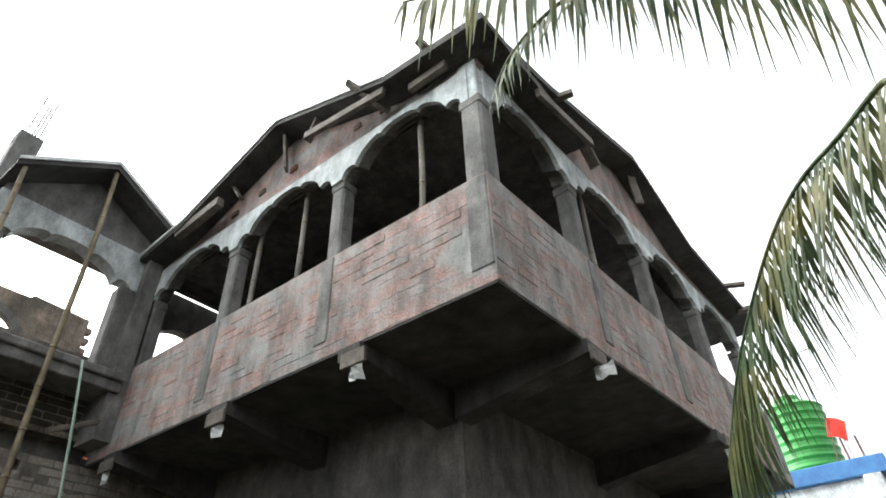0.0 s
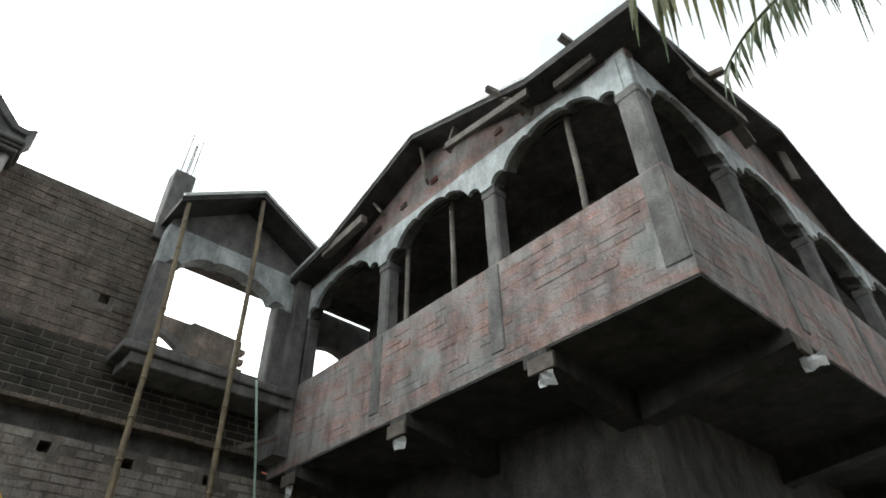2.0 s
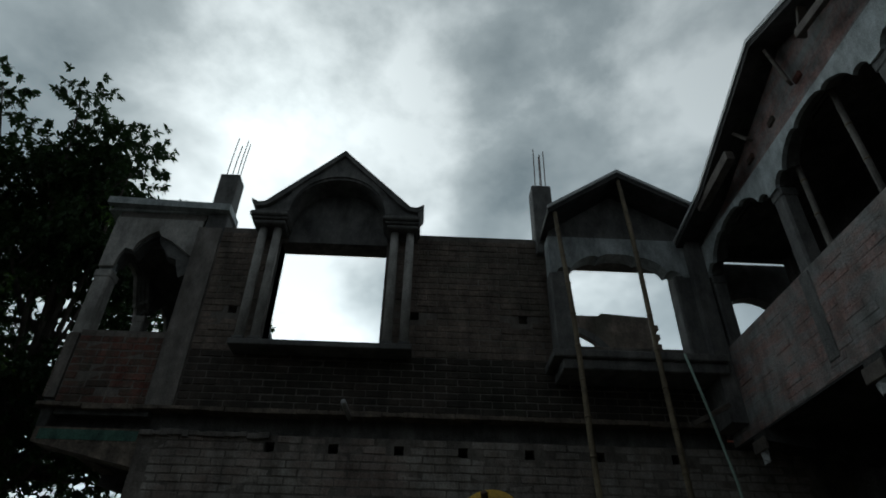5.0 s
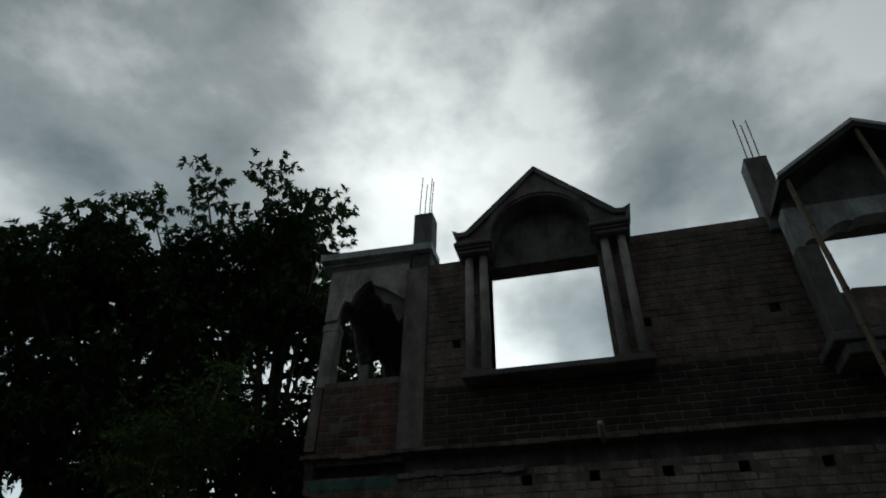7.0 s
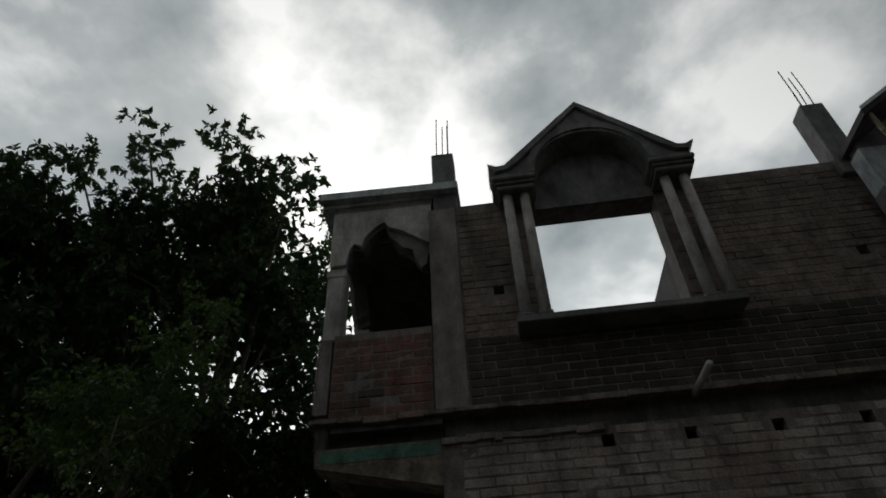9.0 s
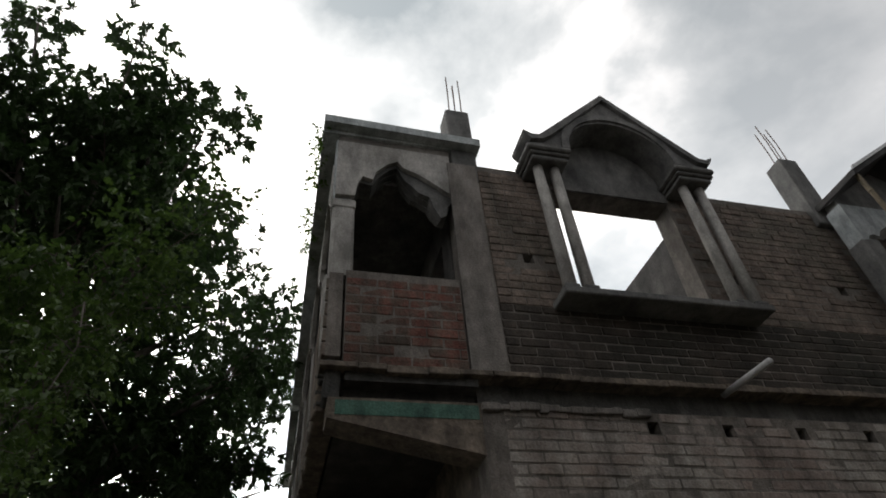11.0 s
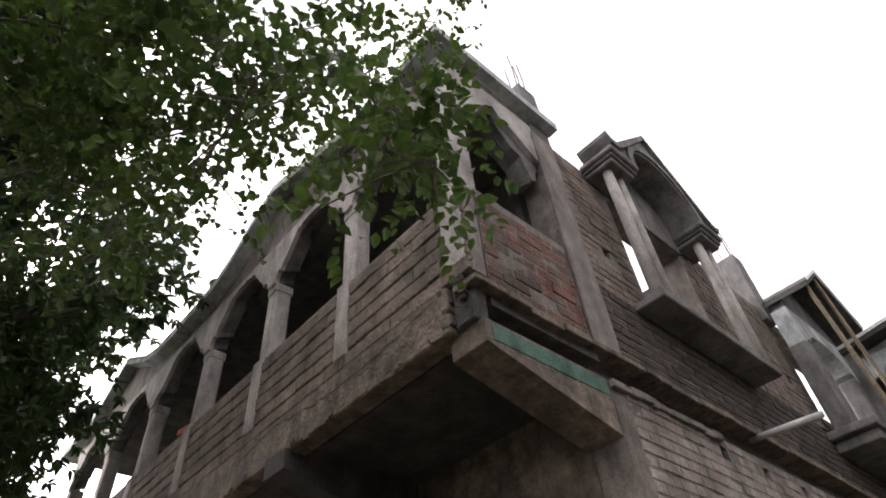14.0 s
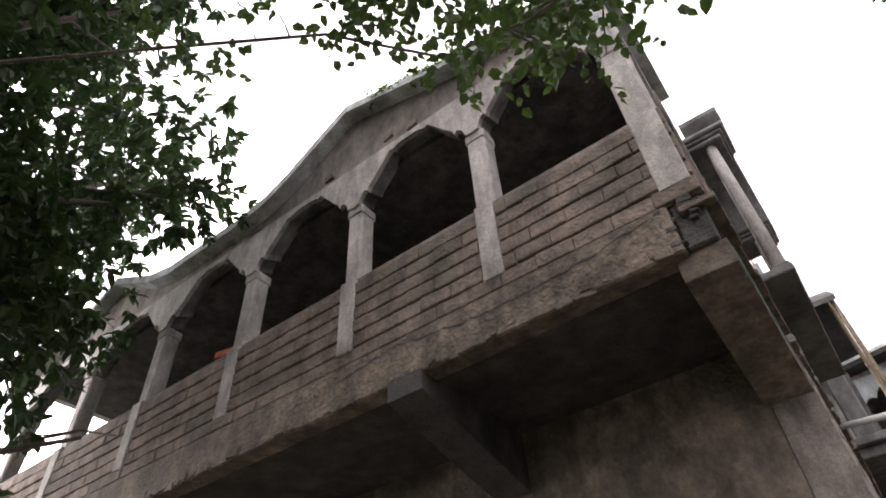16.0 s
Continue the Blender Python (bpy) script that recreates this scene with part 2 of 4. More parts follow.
def thing(name, label, category, m=None, group="", kind=""):
    ob = new(name)
    ob.empty_display_size = 0.1
    if m is not None:
        ob.matrix_basis = m
    return tagged(ob, label, category, group, kind)


def add_box(bm, x0, x1, y0, y1, z0, z1, bevel=0.0, jitter=0.0, rnd=None):
    vs = [bm.verts.new((x, y, z)) for z in (z0, z1) for y in (y0, y1) for x in (x0, x1)]
    if jitter:
        for v in vs:
            v.co += Vector([(rnd or random).uniform(-jitter, jitter) for _ in range(3)])
    fs = [bm.faces.new([vs[i] for i in q]) for q in ((0, 2, 3, 1), (4, 5, 7, 6), (0, 1, 5, 4), (2, 6, 7, 3), (0, 4, 6, 2), (1, 3, 7, 5))]
    if bevel:
        bmesh.ops.bevel(bm, geom=list({e for f in fs for e in f.edges}), offset=bevel, segments=1, affect='EDGES', profile=0.5)
    return bm


def box(x0, x1, y0, y1, z0, z1, bevel=0.0, jitter=0.0):
    return add_box(bmesh.new(), x0, x1, y0, y1, z0, z1, bevel, jitter)


def add_prism(bm, outline, y0, y1):
    """An outline in x and z, drawn out from y0 to y1."""
    a = [bm.verts.new((x, y0, z)) for x, z in outline]
    b = [bm.verts.new((x, y1, z)) for x, z in outline]
    n = len(outline)
    fs = [bm.faces.new(a), bm.faces.new(b[::-1])]
    for i in range(n):
        fs.append(bm.faces.new((a[(i + 1) % n], a[i], b[i], b[(i + 1) % n])))
    bmesh.ops.recalc_face_normals(bm, faces=fs)
    return bm


def prism(outline, y0, y1):
    return add_prism(bmesh.new(), outline, y0, y1)


def add_tube(bm, pts, radii, sides=8, cap=True):
    rings = []
    pts = [Vector(p) for p in pts]
    for i, p in enumerate(pts):
        d = (pts[min(i + 1, len(pts) - 1)] - pts[max(i - 1, 0)]).normalized()
        side = d.orthogonal().normalized() if i == 0 else (side - d * side.dot(d)).normalized()
        up = d.cross(side)
        rings.append([bm.verts.new(p + radii[i] * (math.cos(2 * math.pi * k / sides) * side + math.sin(2 * math.pi * k / sides) * up)) for k in range(sides)])
    for r0, r1 in zip(rings, rings[1:]):
        for k in range(sides):
            bm.faces.new((r0[k], r0[(k + 1) % sides], r1[(k + 1) % sides], r1[k]))
    if cap:
        bm.faces.new(rings[0][::-1])
        bm.faces.new(rings[-1])
    return bm


def tube(pts, radii, sides=8):
    return add_tube(bmesh.new(), pts, radii, sides)


def face_frame(ox, oy, ux, uy, nx, ny):
    """A wall's own axes: x along it, y into it, z up."""
    return Matrix(((ux, nx, 0, ox), (uy, ny, 0, oy), (0, 0, 1, 0), (0, 0, 0, 1)))


# wall frames: local x along the face, local y into the building
RIGHT_S = face_frame(-1.97, 3.20, -1, 0, 0, 1)    # right wing's face to the court
SKEW = 0.045                                      # the outer face runs slightly outwards
RIGHT_E = face_frame(-1.97, 3.20, SKEW, 0.998, -0.998, SKEW)    # right wing's outer face
FRONT = face_frame(-7.14, -4.11, 0, 1, -1, 0)     # the front between the wings
LEFT_S = face_frame(-7.14, -4.11, -1, 0, 0, 1)    # left verandah
SLAB, RAIL, CAP, BAND = 3.48, 4.47, 5.38, 5.80


def struct(ob, label, category="wall"):
    return tagged(ob, label, category, kind="structure")


# ---- ground ----
bm = bmesh.new()
bmesh.ops.create_grid(bm, x_segments=60, y_segments=60, size=400)
for v in bm.verts:
    r = v.co.xy.length
    v.co.z = 0.03 * noise.noise(v.co * 0.6) if r < 40 else 0.3 * noise.noise(v.co * 0.05)
struct(part("ground", bm, EARTH), "packed brown earth yard with mossy patches", "ground")


# ---- columns, arches, parapets ----
def arch_outline(length, spring, crown, top, lift=0.0, inset=0.0, plain=False):
    """A scalloped arch plate from column to column."""
    h = crown - spring
    half = [(0.0, -0.02), (0.045, 0.0), (0.05, 0.12), (0.07, 0.24), (0.10, 0.31), (0.13, 0.30), (0.152, 0.23), (0.163, 0.34), (0.185, 0.50), (0.22, 0.66),
            (0.27, 0.80), (0.31, 0.88), (0.34, 0.88), (0.362, 0.82), (0.373, 0.88), (0.40, 0.95), (0.45, 1.0), (0.5, 1.0)]
    if plain:
        half = [(0.0, -0.02), (0.05, 0.0), (0.058, 0.12), (0.08, 0.22), (0.108, 0.27), (0.128, 0.20), (0.14, 0.31), (0.20, 0.50), (0.265, 0.73), (0.315, 0.91), (0.335, 0.97),
                (0.355, 0.92), (0.375, 0.95), (0.43, 1.0), (0.5, 1.0)]
    pts = [(u * length, spring + v * h + lift) for u, v in half] + [((1 - u) * length, spring + v * h + lift) for u, v in half[-2::-1]]
    return [(inset, top), *[(min(max(x, inset), length - inset), z) for x, z in pts], (length - inset, top)]


def arch_beam(m, u0, u1, thick, mat, label, group, spring=CAP, crown=BAND - 0.06, top=BAND, plain=False):
    length = u1 - u0
    ob = thing("arch_beam", label, "arch", m @ Matrix.Translation((u0, 0, 0)), group)
    part("arch_plate", prism(arch_outline(length, spring, crown, top, 0.0, 0.0, plain), 0.0, 0.045), mat, ob)
    for i in range(3):
        part("moulding", prism(arch_outline(length, spring, crown, top - 0.01, 0.024 * (i + 1), 0.004 * (i + 1), plain), 0.045 + i * 0.05, 0.045 + (i + 1) * 0.05), CONCRETE, ob)
    if thick > 0.2:
        part("arch_core", prism(arch_outline(length, spring, crown, top - 0.01, 0.07, 0.016, plain), 0.195, thick), CONCRETE, ob)
    return ob


def column(m, u, z0, z1, w, mat, label, group, foot=0.0):
    """A square chamfered column with a plain capital."""
    ob = thing("column", label, "column", m @ Matrix.Translation((u, 0.11, 0)), group)
    c, h = w * 0.12, w / 2
    bm = bmesh.new()
    add = [(-h + c, -h), (h - c, -h), (h, -h + c), (h, h - c), (h - c, h), (-h + c, h), (-h, h - c), (-h, -h + c)]
    lo = [bm.verts.new((x, y, z0)) for x, y in add]
    hi = [bm.verts.new((x, y, z1 - 0.09)) for x, y in add]
    for i in range(8):
        bm.faces.new((lo[i], lo[(i + 1) % 8], hi[(i + 1) % 8], hi[i]))
    bm.faces.new(lo[::-1])
    bm.faces.new(hi)
    part("shaft", bm, mat, ob)
    part("capital", box(-h - 0.008, h + 0.008, -h - 0.008, h + 0.008, z1 - 0.09, z1 + 0.012, 0.012), mat, ob)
    if foot:
        part("pilaster", box(-h * 0.92, h * 0.92, -0.122, 0.0, foot, z0 + 0.002, 0.008), mat, ob)
    return ob


BRICK_POOL = {}


def brick_mesh(l, d, h, mat, k):
    key = (round(l, 3), round(d, 3), round(h, 3), mat.name, k)
    if key not in BRICK_POOL:
        rnd = random.Random(hash(key[:3]) % 1000 + k)
        bm = add_box(bmesh.new(), 0, l, 0, d, 0, h, 0.006, 0.003, rnd)
        BRICK_POOL[key] = mesh_of("brick", bm, mat)
    return BRICK_POOL[key]


def lay_bricks(parent, u0, u1, z0, z1, l, h, joint, mat, rnd, keep=None, most=300, vjoint=0.008, from_right=False):
    """Courses of single bricks on a wall's face; those past the nearest few hundred are joined."""
    places, row, z = [], 0, z0
    while z + h <= z1 + 0.01:
        u = u0 - (l + vjoint) / 2 * (row % 2)
        while u < u1:
            a, b = max(u, u0), min(u + l, u1)
            if b - a > 0.05 and (keep is None or keep(a, b, z, z + h)):
                places.append((a, b, z))
            u += l + vjoint
        z += h + joint
        row += 1
    places.sort(key=lambda p: -p[0] if from_right else p[0])
    verts, faces = [], []
    for i, (a, b, z) in enumerate(places):
        m = pose(a, rnd.uniform(-0.005, 0.004), z, rnd.uniform(-0.9, 0.9), rnd.uniform(-0.5, 0.5), rnd.uniform(-0.7, 0.7))
        w = b - a if b - a < l - 0.001 else l
        if i < most:
            ob = new("brick", brick_mesh(w, 0.05, h, mat, rnd.randrange(5)))
            ob.parent = parent
            ob.matrix_basis = m
            continue
        me = brick_mesh(w, 0.05, h, mat, rnd.randrange(5))
        n = len(verts)
        verts += [tuple(m @ v.co) for v in me.vertices]
        faces += [tuple(n + k for k in p.vertices) for p in me.polygons]
    if verts:
        me = bpy.data.meshes.new("brickwork")
        me.from_pydata(verts, [], faces)
        me.materials.append(mat)
        ob = new("brickwork", me)
        ob.parent = parent
        ob["kind"] = "stuff"


LATER = []    # brickwork, laid last


def parapet(name, m, u0, u1, z0, z1, mat, label, brick_h, joint, sink=0.005, core=None):
    """A thin parapet of brick with a mortar core."""
    ob = struct(part(name, box(u0, u1, sink, 0.13, z0, z1 - 0.004), core or MORTAR, None, "", m), label, "parapet")
    LATER.append((ob, u0 + 0.004, u1 - 0.004, z0 + 0.004, z1, brick_h, joint, mat, None, False))
    return ob

# ---- right wing ----
R_COLS_S = [0.10, 1.66, 3.25, 4.84]
R_COLS_E = [0.10, 1.53, 3.14, 4.70, 6.3]
for m, cols, tag, length in ((RIGHT_S, R_COLS_S, "court", 5.17), (RIGHT_E, R_COLS_E, "outer", 6.45)):
    for i, u in enumerate(cols):
        if i == 0 and tag == "outer":
            continue
        w = 0.16 if i else 0.2
        column(m, u, RAIL - 0.02, CAP, w, CONCRETE, "grey raw concrete verandah column with chamfered corners", "right wing columns", foot=SLAB + 0.15)
    for a, b in zip(cols, cols[1:]):
        arch_beam(m, a, b, 0.2, RENDER_PALE, "pale cement scalloped arch between verandah columns", "right wing arches")
    parapet("wall_parapet_" + tag, m, 0.0 if tag == "court" else 0.006, length, SLAB + 0.02, RAIL, BRICK_PINK,
            "pinkish limewashed brick parapet of the verandah", 0.076, 0.006, 0.0, MORTAR_LIME)
    for u in ((0.77, 2.33, 3.05) if tag == "court" else (2.1, 3.5)):
        prop = thing("bamboo_prop", "thin bamboo pole propping the verandah ceiling", "bamboo pole", m @ Matrix.Translation((u, 0.2, 0)), "verandah props")
        knots = [(0.005 * math.sin(k * 0.4 + u), 0.004 * math.cos(k * 0.5), RAIL - 0.6 + k * 0.1) for k in range(21)]
        part("pole", tube(knots, [0.028] * 21, 10), PLASTER_OLD, prop, smooth=True)
        for k in range(7, 20, 4):
            x, y, z = knots[k]
            part("node_ring", tube([(x, y, z - 0.012), (x, y, z), (x, y, z + 0.012)], [0.029, 0.034, 0.029], 10), BAMBOO, prop, smooth=True)

bm = bmesh.new()
plan = [(-7.14, 3.205), (-1.975, 3.205), (-1.975 + SKEW * 6.45, 9.65), (-7.14, 9.65)]
lo, hi = ([bm.verts.new((x, y, z)) for x, y in plan] for z in (SLAB, SLAB + 0.15))
bm.faces.new(lo[::-1])
bm.faces.new(hi)
for i in range(4):
    bm.faces.new((lo[i], lo[(i + 1) % 4], hi[(i + 1) % 4], hi[i]))
# the slab's underside shade is painted in by its dark material
struct(part("floor_right_wing", bm, SHADE_CONCRETE), "concrete verandah floor slab, underside shade in its dark colour", "floor slab")
# shade below and inside the verandah is put into these walls' colour
struct(part("wall_right_lower_court", box(-7.127, -3.12, 4.33, 4.55, 0, SLAB), SHADE_WALL), "dark damp plastered ground-floor wall", "wall")
struct(part("wall_right_lower_outer", box(-3.34, -3.12, 4.552, 9.6, 0, SLAB), SHADE_WALL), "dark damp plastered ground-floor wall", "wall")
struct(part("wall_right_upper_court", box(-7.02, -3.12, 4.36, 4.55, SLAB + 0.15, BAND + 0.2), SHADE_WALL), "plain inner verandah wall with shade in its colour", "wall")
struct(part("wall_right_upper_outer", box(-3.34, -3.12, 4.552, 9.0, SLAB + 0.15, BAND + 0.2), SHADE_WALL), "plain inner verandah wall with shade in its colour", "wall")


def cantilever(x0, y0, x1, y1, w, z_root, z_tip, label, z1=SLAB, mat=SHADE_CONCRETE):
    """A tapering beam that carries the overhanging floor, from the wall out."""
    d = Vector((x1 - x0, y1 - y0, 0))
    n = d.length
    m = Matrix.Translation((x0, y0, 0)) @ Matrix.Rotation(math.atan2(d.y, d.x), 4, 'Z')
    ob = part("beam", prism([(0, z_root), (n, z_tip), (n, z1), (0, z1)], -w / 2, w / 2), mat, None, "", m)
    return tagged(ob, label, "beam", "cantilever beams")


# beams coloured as dark as the shade under the slab
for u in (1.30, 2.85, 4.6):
    cantilever(-1.97 - u, 4.33, -1.97 - u, 3.17, 0.22, SLAB - 0.28, SLAB - 0.11, "tapering concrete beam with the slab's shade in its colour")
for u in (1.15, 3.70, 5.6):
    cantilever(-3.12, 3.2 + u, -1.94 + SKEW * u, 3.2 + u, 0.22, SLAB - 0.28, SLAB - 0.11, "tapering concrete beam with the slab's shade in its colour")


def eave(name, m, profile, overhang, depth, thick, label, mat=SHADE_CONCRETE):
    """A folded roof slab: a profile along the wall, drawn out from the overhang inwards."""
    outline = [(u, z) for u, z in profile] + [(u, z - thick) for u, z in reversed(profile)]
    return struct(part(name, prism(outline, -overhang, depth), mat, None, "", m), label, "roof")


R_PROF_S = [(-0.27, 5.97), (0.85, 6.05), (2.47, 6.66), (4.05, 6.05), (5.0, 5.92)]
R_PROF_E = [(-0.27, 5.99), (0.9, 6.14), (2.95, 6.74), (4.3, 6.10), (6.9, 6.0)]
# roof slabs take the same colour, with soffit shade in it
eave("roof_right_court", RIGHT_S, R_PROF_S, 0.26, 1.6, 0.09, "folded concrete roof slab with a low gable and planks under its edge")
eave("roof_right_outer", RIGHT_E, [(0.0, 5.975), *R_PROF_E[1:]], 0.255, 1.6, 0.088, "folded concrete roof slab with a low gable and planks under its edge")


def gable_wall(name, m, profile, u0, u1, base, d0, d1, mat, label, gap=0.092):
    pts = [(u, z - gap) for u, z in profile if u0 < u < u1]

    def at(u):
        for (a, za), (b, zb) in zip(profile, profile[1:]):
            if a <= u <= b:
                return za + (zb - za) * (u - a) / (b - a) - gap
        return profile[-1][1] - gap
    return struct(part(name, prism([(u0, base), (u0, at(u0)), *pts, (u1, at(u1)), (u1, base)], d0, d1), mat, None, "", m), label)


gable_wall("wall_gable_right_court", RIGHT_S, R_PROF_S, 0.0, 4.95, BAND, 0.03, 0.16, BRICK_PINK, "rough brick infill over the arches")
gable_wall("wall_gable_right_outer", RIGHT_E, R_PROF_E, 0.17, 6.4, BAND, 0.03, 0.16, BRICK_PINK, "rough brick infill over the arches")

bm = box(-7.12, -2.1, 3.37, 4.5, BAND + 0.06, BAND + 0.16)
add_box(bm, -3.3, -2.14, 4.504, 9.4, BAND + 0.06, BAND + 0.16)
struct(part("ceiling_right_wing", bm, SHADE_WALL), "concrete verandah ceiling on formwork, shade in its dark colour", "ceiling")

tagged(part("corner_block", box(-2.17, -1.985, 3.215, 3.40, CAP + 0.014, 5.89, 0.01), RENDER_PALE), "pale cement block over the corner column", "block")
eave("trim_roof_edge", RIGHT_S, [(u, z + 0.02) for u, z in R_PROF_S[1:]], 0.275, -0.262, 0.045, "pale plastic sheet along the roof edge", SHEET)

bm = bmesh.new()
add_box(bm, 0.0, 1.33, 0.0, 0.14, SLAB + 0.15, 4.42)
top = [(0.0, 4.424), (0.16, 4.424), (0.16, 4.75)] + [(0.66 - 0.5 * math.cos(a), 4.75 + 0.62 * math.sin(a)) for a in [math.pi * k / 16 for k in range(1, 16)]] + [(1.16, 4.75), (1.16, 4.424), (1.33, 4.424), (1.33, BAND + 0.06), (0.0, BAND + 0.06)]
add_prism(bm, top, 0.0, 0.14)
struct(part("wall_verandah_end", bm, CONCRETE, None, "", face_frame(-7.16, 3.2, 0, 1, -1, 0)), "rough wall with an arched opening at the verandah's end", "wall")

# ---- front between the wings ----
# local x runs from the left corner (y = -4.11) to the right wing
YL = 4.11
front = bmesh.new()


def wall_piece(bm, u0, u1, z0, z1, holes=(), d0=0.007, d1=0.25):
    """A stretch of wall, with small square holes that go through it."""
    inside = sorted((u, z) for u, z in holes if u0 < u < u1 and z0 < z < z1)
    if not inside:
        add_box(bm, u0, u1, d0, d1, z0, z1)
        return
    zh = inside[0][1]
    add_box(bm, u0, u1, d0, d1, z0, zh - 0.05)
    add_box(bm, u0, u1, d0, d1, zh + 0.05, z1)
    edges = [u0] + [v for u, _ in inside for v in (u - 0.05, u + 0.05)] + [u1]
    for a, b in zip(edges[::2], edges[1::2]):
        add_box(bm, a, b, d0, d1, zh - 0.05, zh + 0.05)


W0, W1, WZ0, WZ1 = YL - 1.95, YL - 0.63, 4.46, 5.90
D0, D1, DZ0, DZ1 = YL + 1.55, YL + 3.0, 4.62, 5.40
TOP = 6.11
LOW_HOLES = [(YL + y, 3.36) for y in (-1.65, -1.0, -0.33, 0.33, 1.02, 1.75, 2.55)]
HIGH_HOLES = [(YL + y, 4.93) for y in (-2.36, -0.24, 1.04)]
L_PIER = YL - 2.98
wall_piece(front, L_PIER, W0, 3.755, TOP, HIGH_HOLES)
wall_piece(front, W0, W1, 3.755, WZ0)
wall_piece(front, W0, W1, WZ1, TOP)
wall_piece(front, W1, D0, 3.755, TOP, HIGH_HOLES)
wall_piece(front, D0, D1, 3.755, DZ0)
wall_piece(front, D1, YL + 3.2, 3.755, 5.8)
wall_piece(front, D0, D1, 5.82, TOP - 0.1)
wall_front = struct(part("wall_front_upper", front, MORTAR, None, "", FRONT),
                    "unfinished upper wall of weathered brick with open windows", "wall")
# recess shade under the upper floor is painted into this band
struct(part("trim_floor_band", box(L_PIER + 0.02, YL + 3.2, 0.13, 0.25, SLAB - 0.02, 3.752), CONCRETE_DAMP_SHADE, None, "", FRONT), "recessed damp concrete band, upper floor's shade in its colour", "trim")
bm = bmesh.new()
lr = random.Random(17)
u = -0.01
while u < YL + 3.18:
    n = min(lr.uniform(0.12, 0.4), YL + 3.19 - u)
    add_box(bm, u, u + n - 0.003, -0.022 - lr.uniform(0, 0.02), 0.15, 3.70 + lr.uniform(-0.012, 0.012), 3.753, 0.006)
    u += n
struct(part("trim_floor_ledge", bm, PLASTER_BROWN, None, "", FRONT), "broken cement ledge along the upper floor", "trim")
bm = bmesh.new()
u = L_PIER
while u < L_PIER + 1.25:
    n = lr.uniform(0.06, 0.16)
    add_box(bm, u, u + n, -0.022 - lr.uniform(0, 0.012), 0.1, SLAB - 0.02 - lr.uniform(0.01, 0.035), SLAB + lr.uniform(0.0, 0.03), 0.006)
    u += n - 0.004
struct(part("trim_mortar_lip", bm, PLASTER_OLD, None, "", FRONT), "uneven pale mortar lip on the brick wall", "trim")
low = bmesh.new()
wall_piece(low, L_PIER, YL + 4.55, 0, SLAB, LOW_HOLES, 0.004, 0.24)
add_box(low, L_PIER + 0.3, YL + 4.5, 0.5, 0.6, 0, SLAB)
wall_low = struct(part("wall_front_lower", low, MORTAR, None, "", FRONT),
                  "limewashed brick ground-floor wall with small scaffold holes", "wall")

# window: sill slab, paired colonnettes, canopy with round niche and pediment
win = thing("window_bay", "cement window bay with paired colonnettes and a gabled arched hood", "window bay", FRONT)
s0, s1 = YL - 2.24, YL - 0.25
part("sill_slab", box(s0, s1, -0.27, 0.0, 4.37, 4.44, 0.01), CONCRETE, win)
for y in (-2.15, -1.975, -0.53, -0.34):
    u = YL + y
    c = part("colonnette", tube([(u, -0.19, 4.44), (u, -0.19, 5.2), (u, -0.19, 5.97)], [0.055, 0.053, 0.05], 14), COLUMN_S, win, smooth=True)
    part("base", box(u - 0.066, u + 0.066, -0.258, -0.122, 4.438, 4.48, 0.01), CONCRETE, c)
c0, r, SPRING = YL - 1.25, 0.60, 6.08
for y0, y1 in ((-2.25, -1.87), (-0.63, -0.25)):
    b = part("capital_block", box(YL + y0, YL + y1, -0.32, 0.0, 5.97, 6.02, 0.012), CONCRETE, win)
    part("fillet", box(YL + y0 - 0.025, YL + y1 + 0.025, -0.35, 0.0, 6.022, 6.055, 0.012), CONCRETE, b)
    part("cornice_block", box(YL + y0 - 0.055, YL + y1 + 0.03, -0.385, 0.0, 6.057, 6.12, 0.016), CONCRETE, win)


def arc(rad, lift, n=24, flip=False):
    ang = [math.pi * k / n for k in range(n + 1)]
    pts = [(c0 + rad * math.cos(a), lift + rad * math.sin(a)) for a in ang]
    return pts[::-1] if flip else pts


hood = part("hood", prism([(c0 + 1.0, 6.123), (c0 + 1.0, 6.16), (c0 + 0.86, 6.18), (c0 + 0.76, 6.27), (c0, 7.07), (c0 - 0.76, 6.27), (c0 - 0.86, 6.18), (c0 - 1.0, 6.16), (c0 - 1.0, 6.123),
                           *[(u, max(z, 6.123)) for u, z in arc(r, SPRING, flip=True)]], -0.35, 0.0), CONCRETE, win)
part("arch_moulding", prism(arc(r + 0.07, SPRING + 0.045) + arc(r - 0.012, SPRING + 0.045, flip=True), -0.375, -0.352), CONCRETE, hood)
part("niche_back", prism([(c0 + r + 0.02, 5.902), *arc(r + 0.02, SPRING), (c0 - r - 0.02, 5.902)], -0.022, -0.002), CONCRETE, win)
for sgn in (1, -1):
    end = c0 + sgn * 1.06
    part("cornice", prism([(c0, 7.155), (c0, 7.072), (c0 + sgn * 0.755, 6.285), (c0 + sgn * 0.87, 6.19), (end - sgn * 0.06, 6.17), (end, 6.25), (end + sgn * 0.01, 6.29), (end - sgn * 0.08, 6.24), (c0 + sgn * 0.90, 6.25), (c0 + sgn * 0.82, 6.33)], -0.395, -0.04), CONCRETE, hood)

# window lintel reveals
struct(part("window_1", box(W0 - 0.04, W0, 0.005, 0.24, WZ0, WZ1), PLASTER_OLD, None, "", FRONT), "rough plastered jamb of the open window", "window")

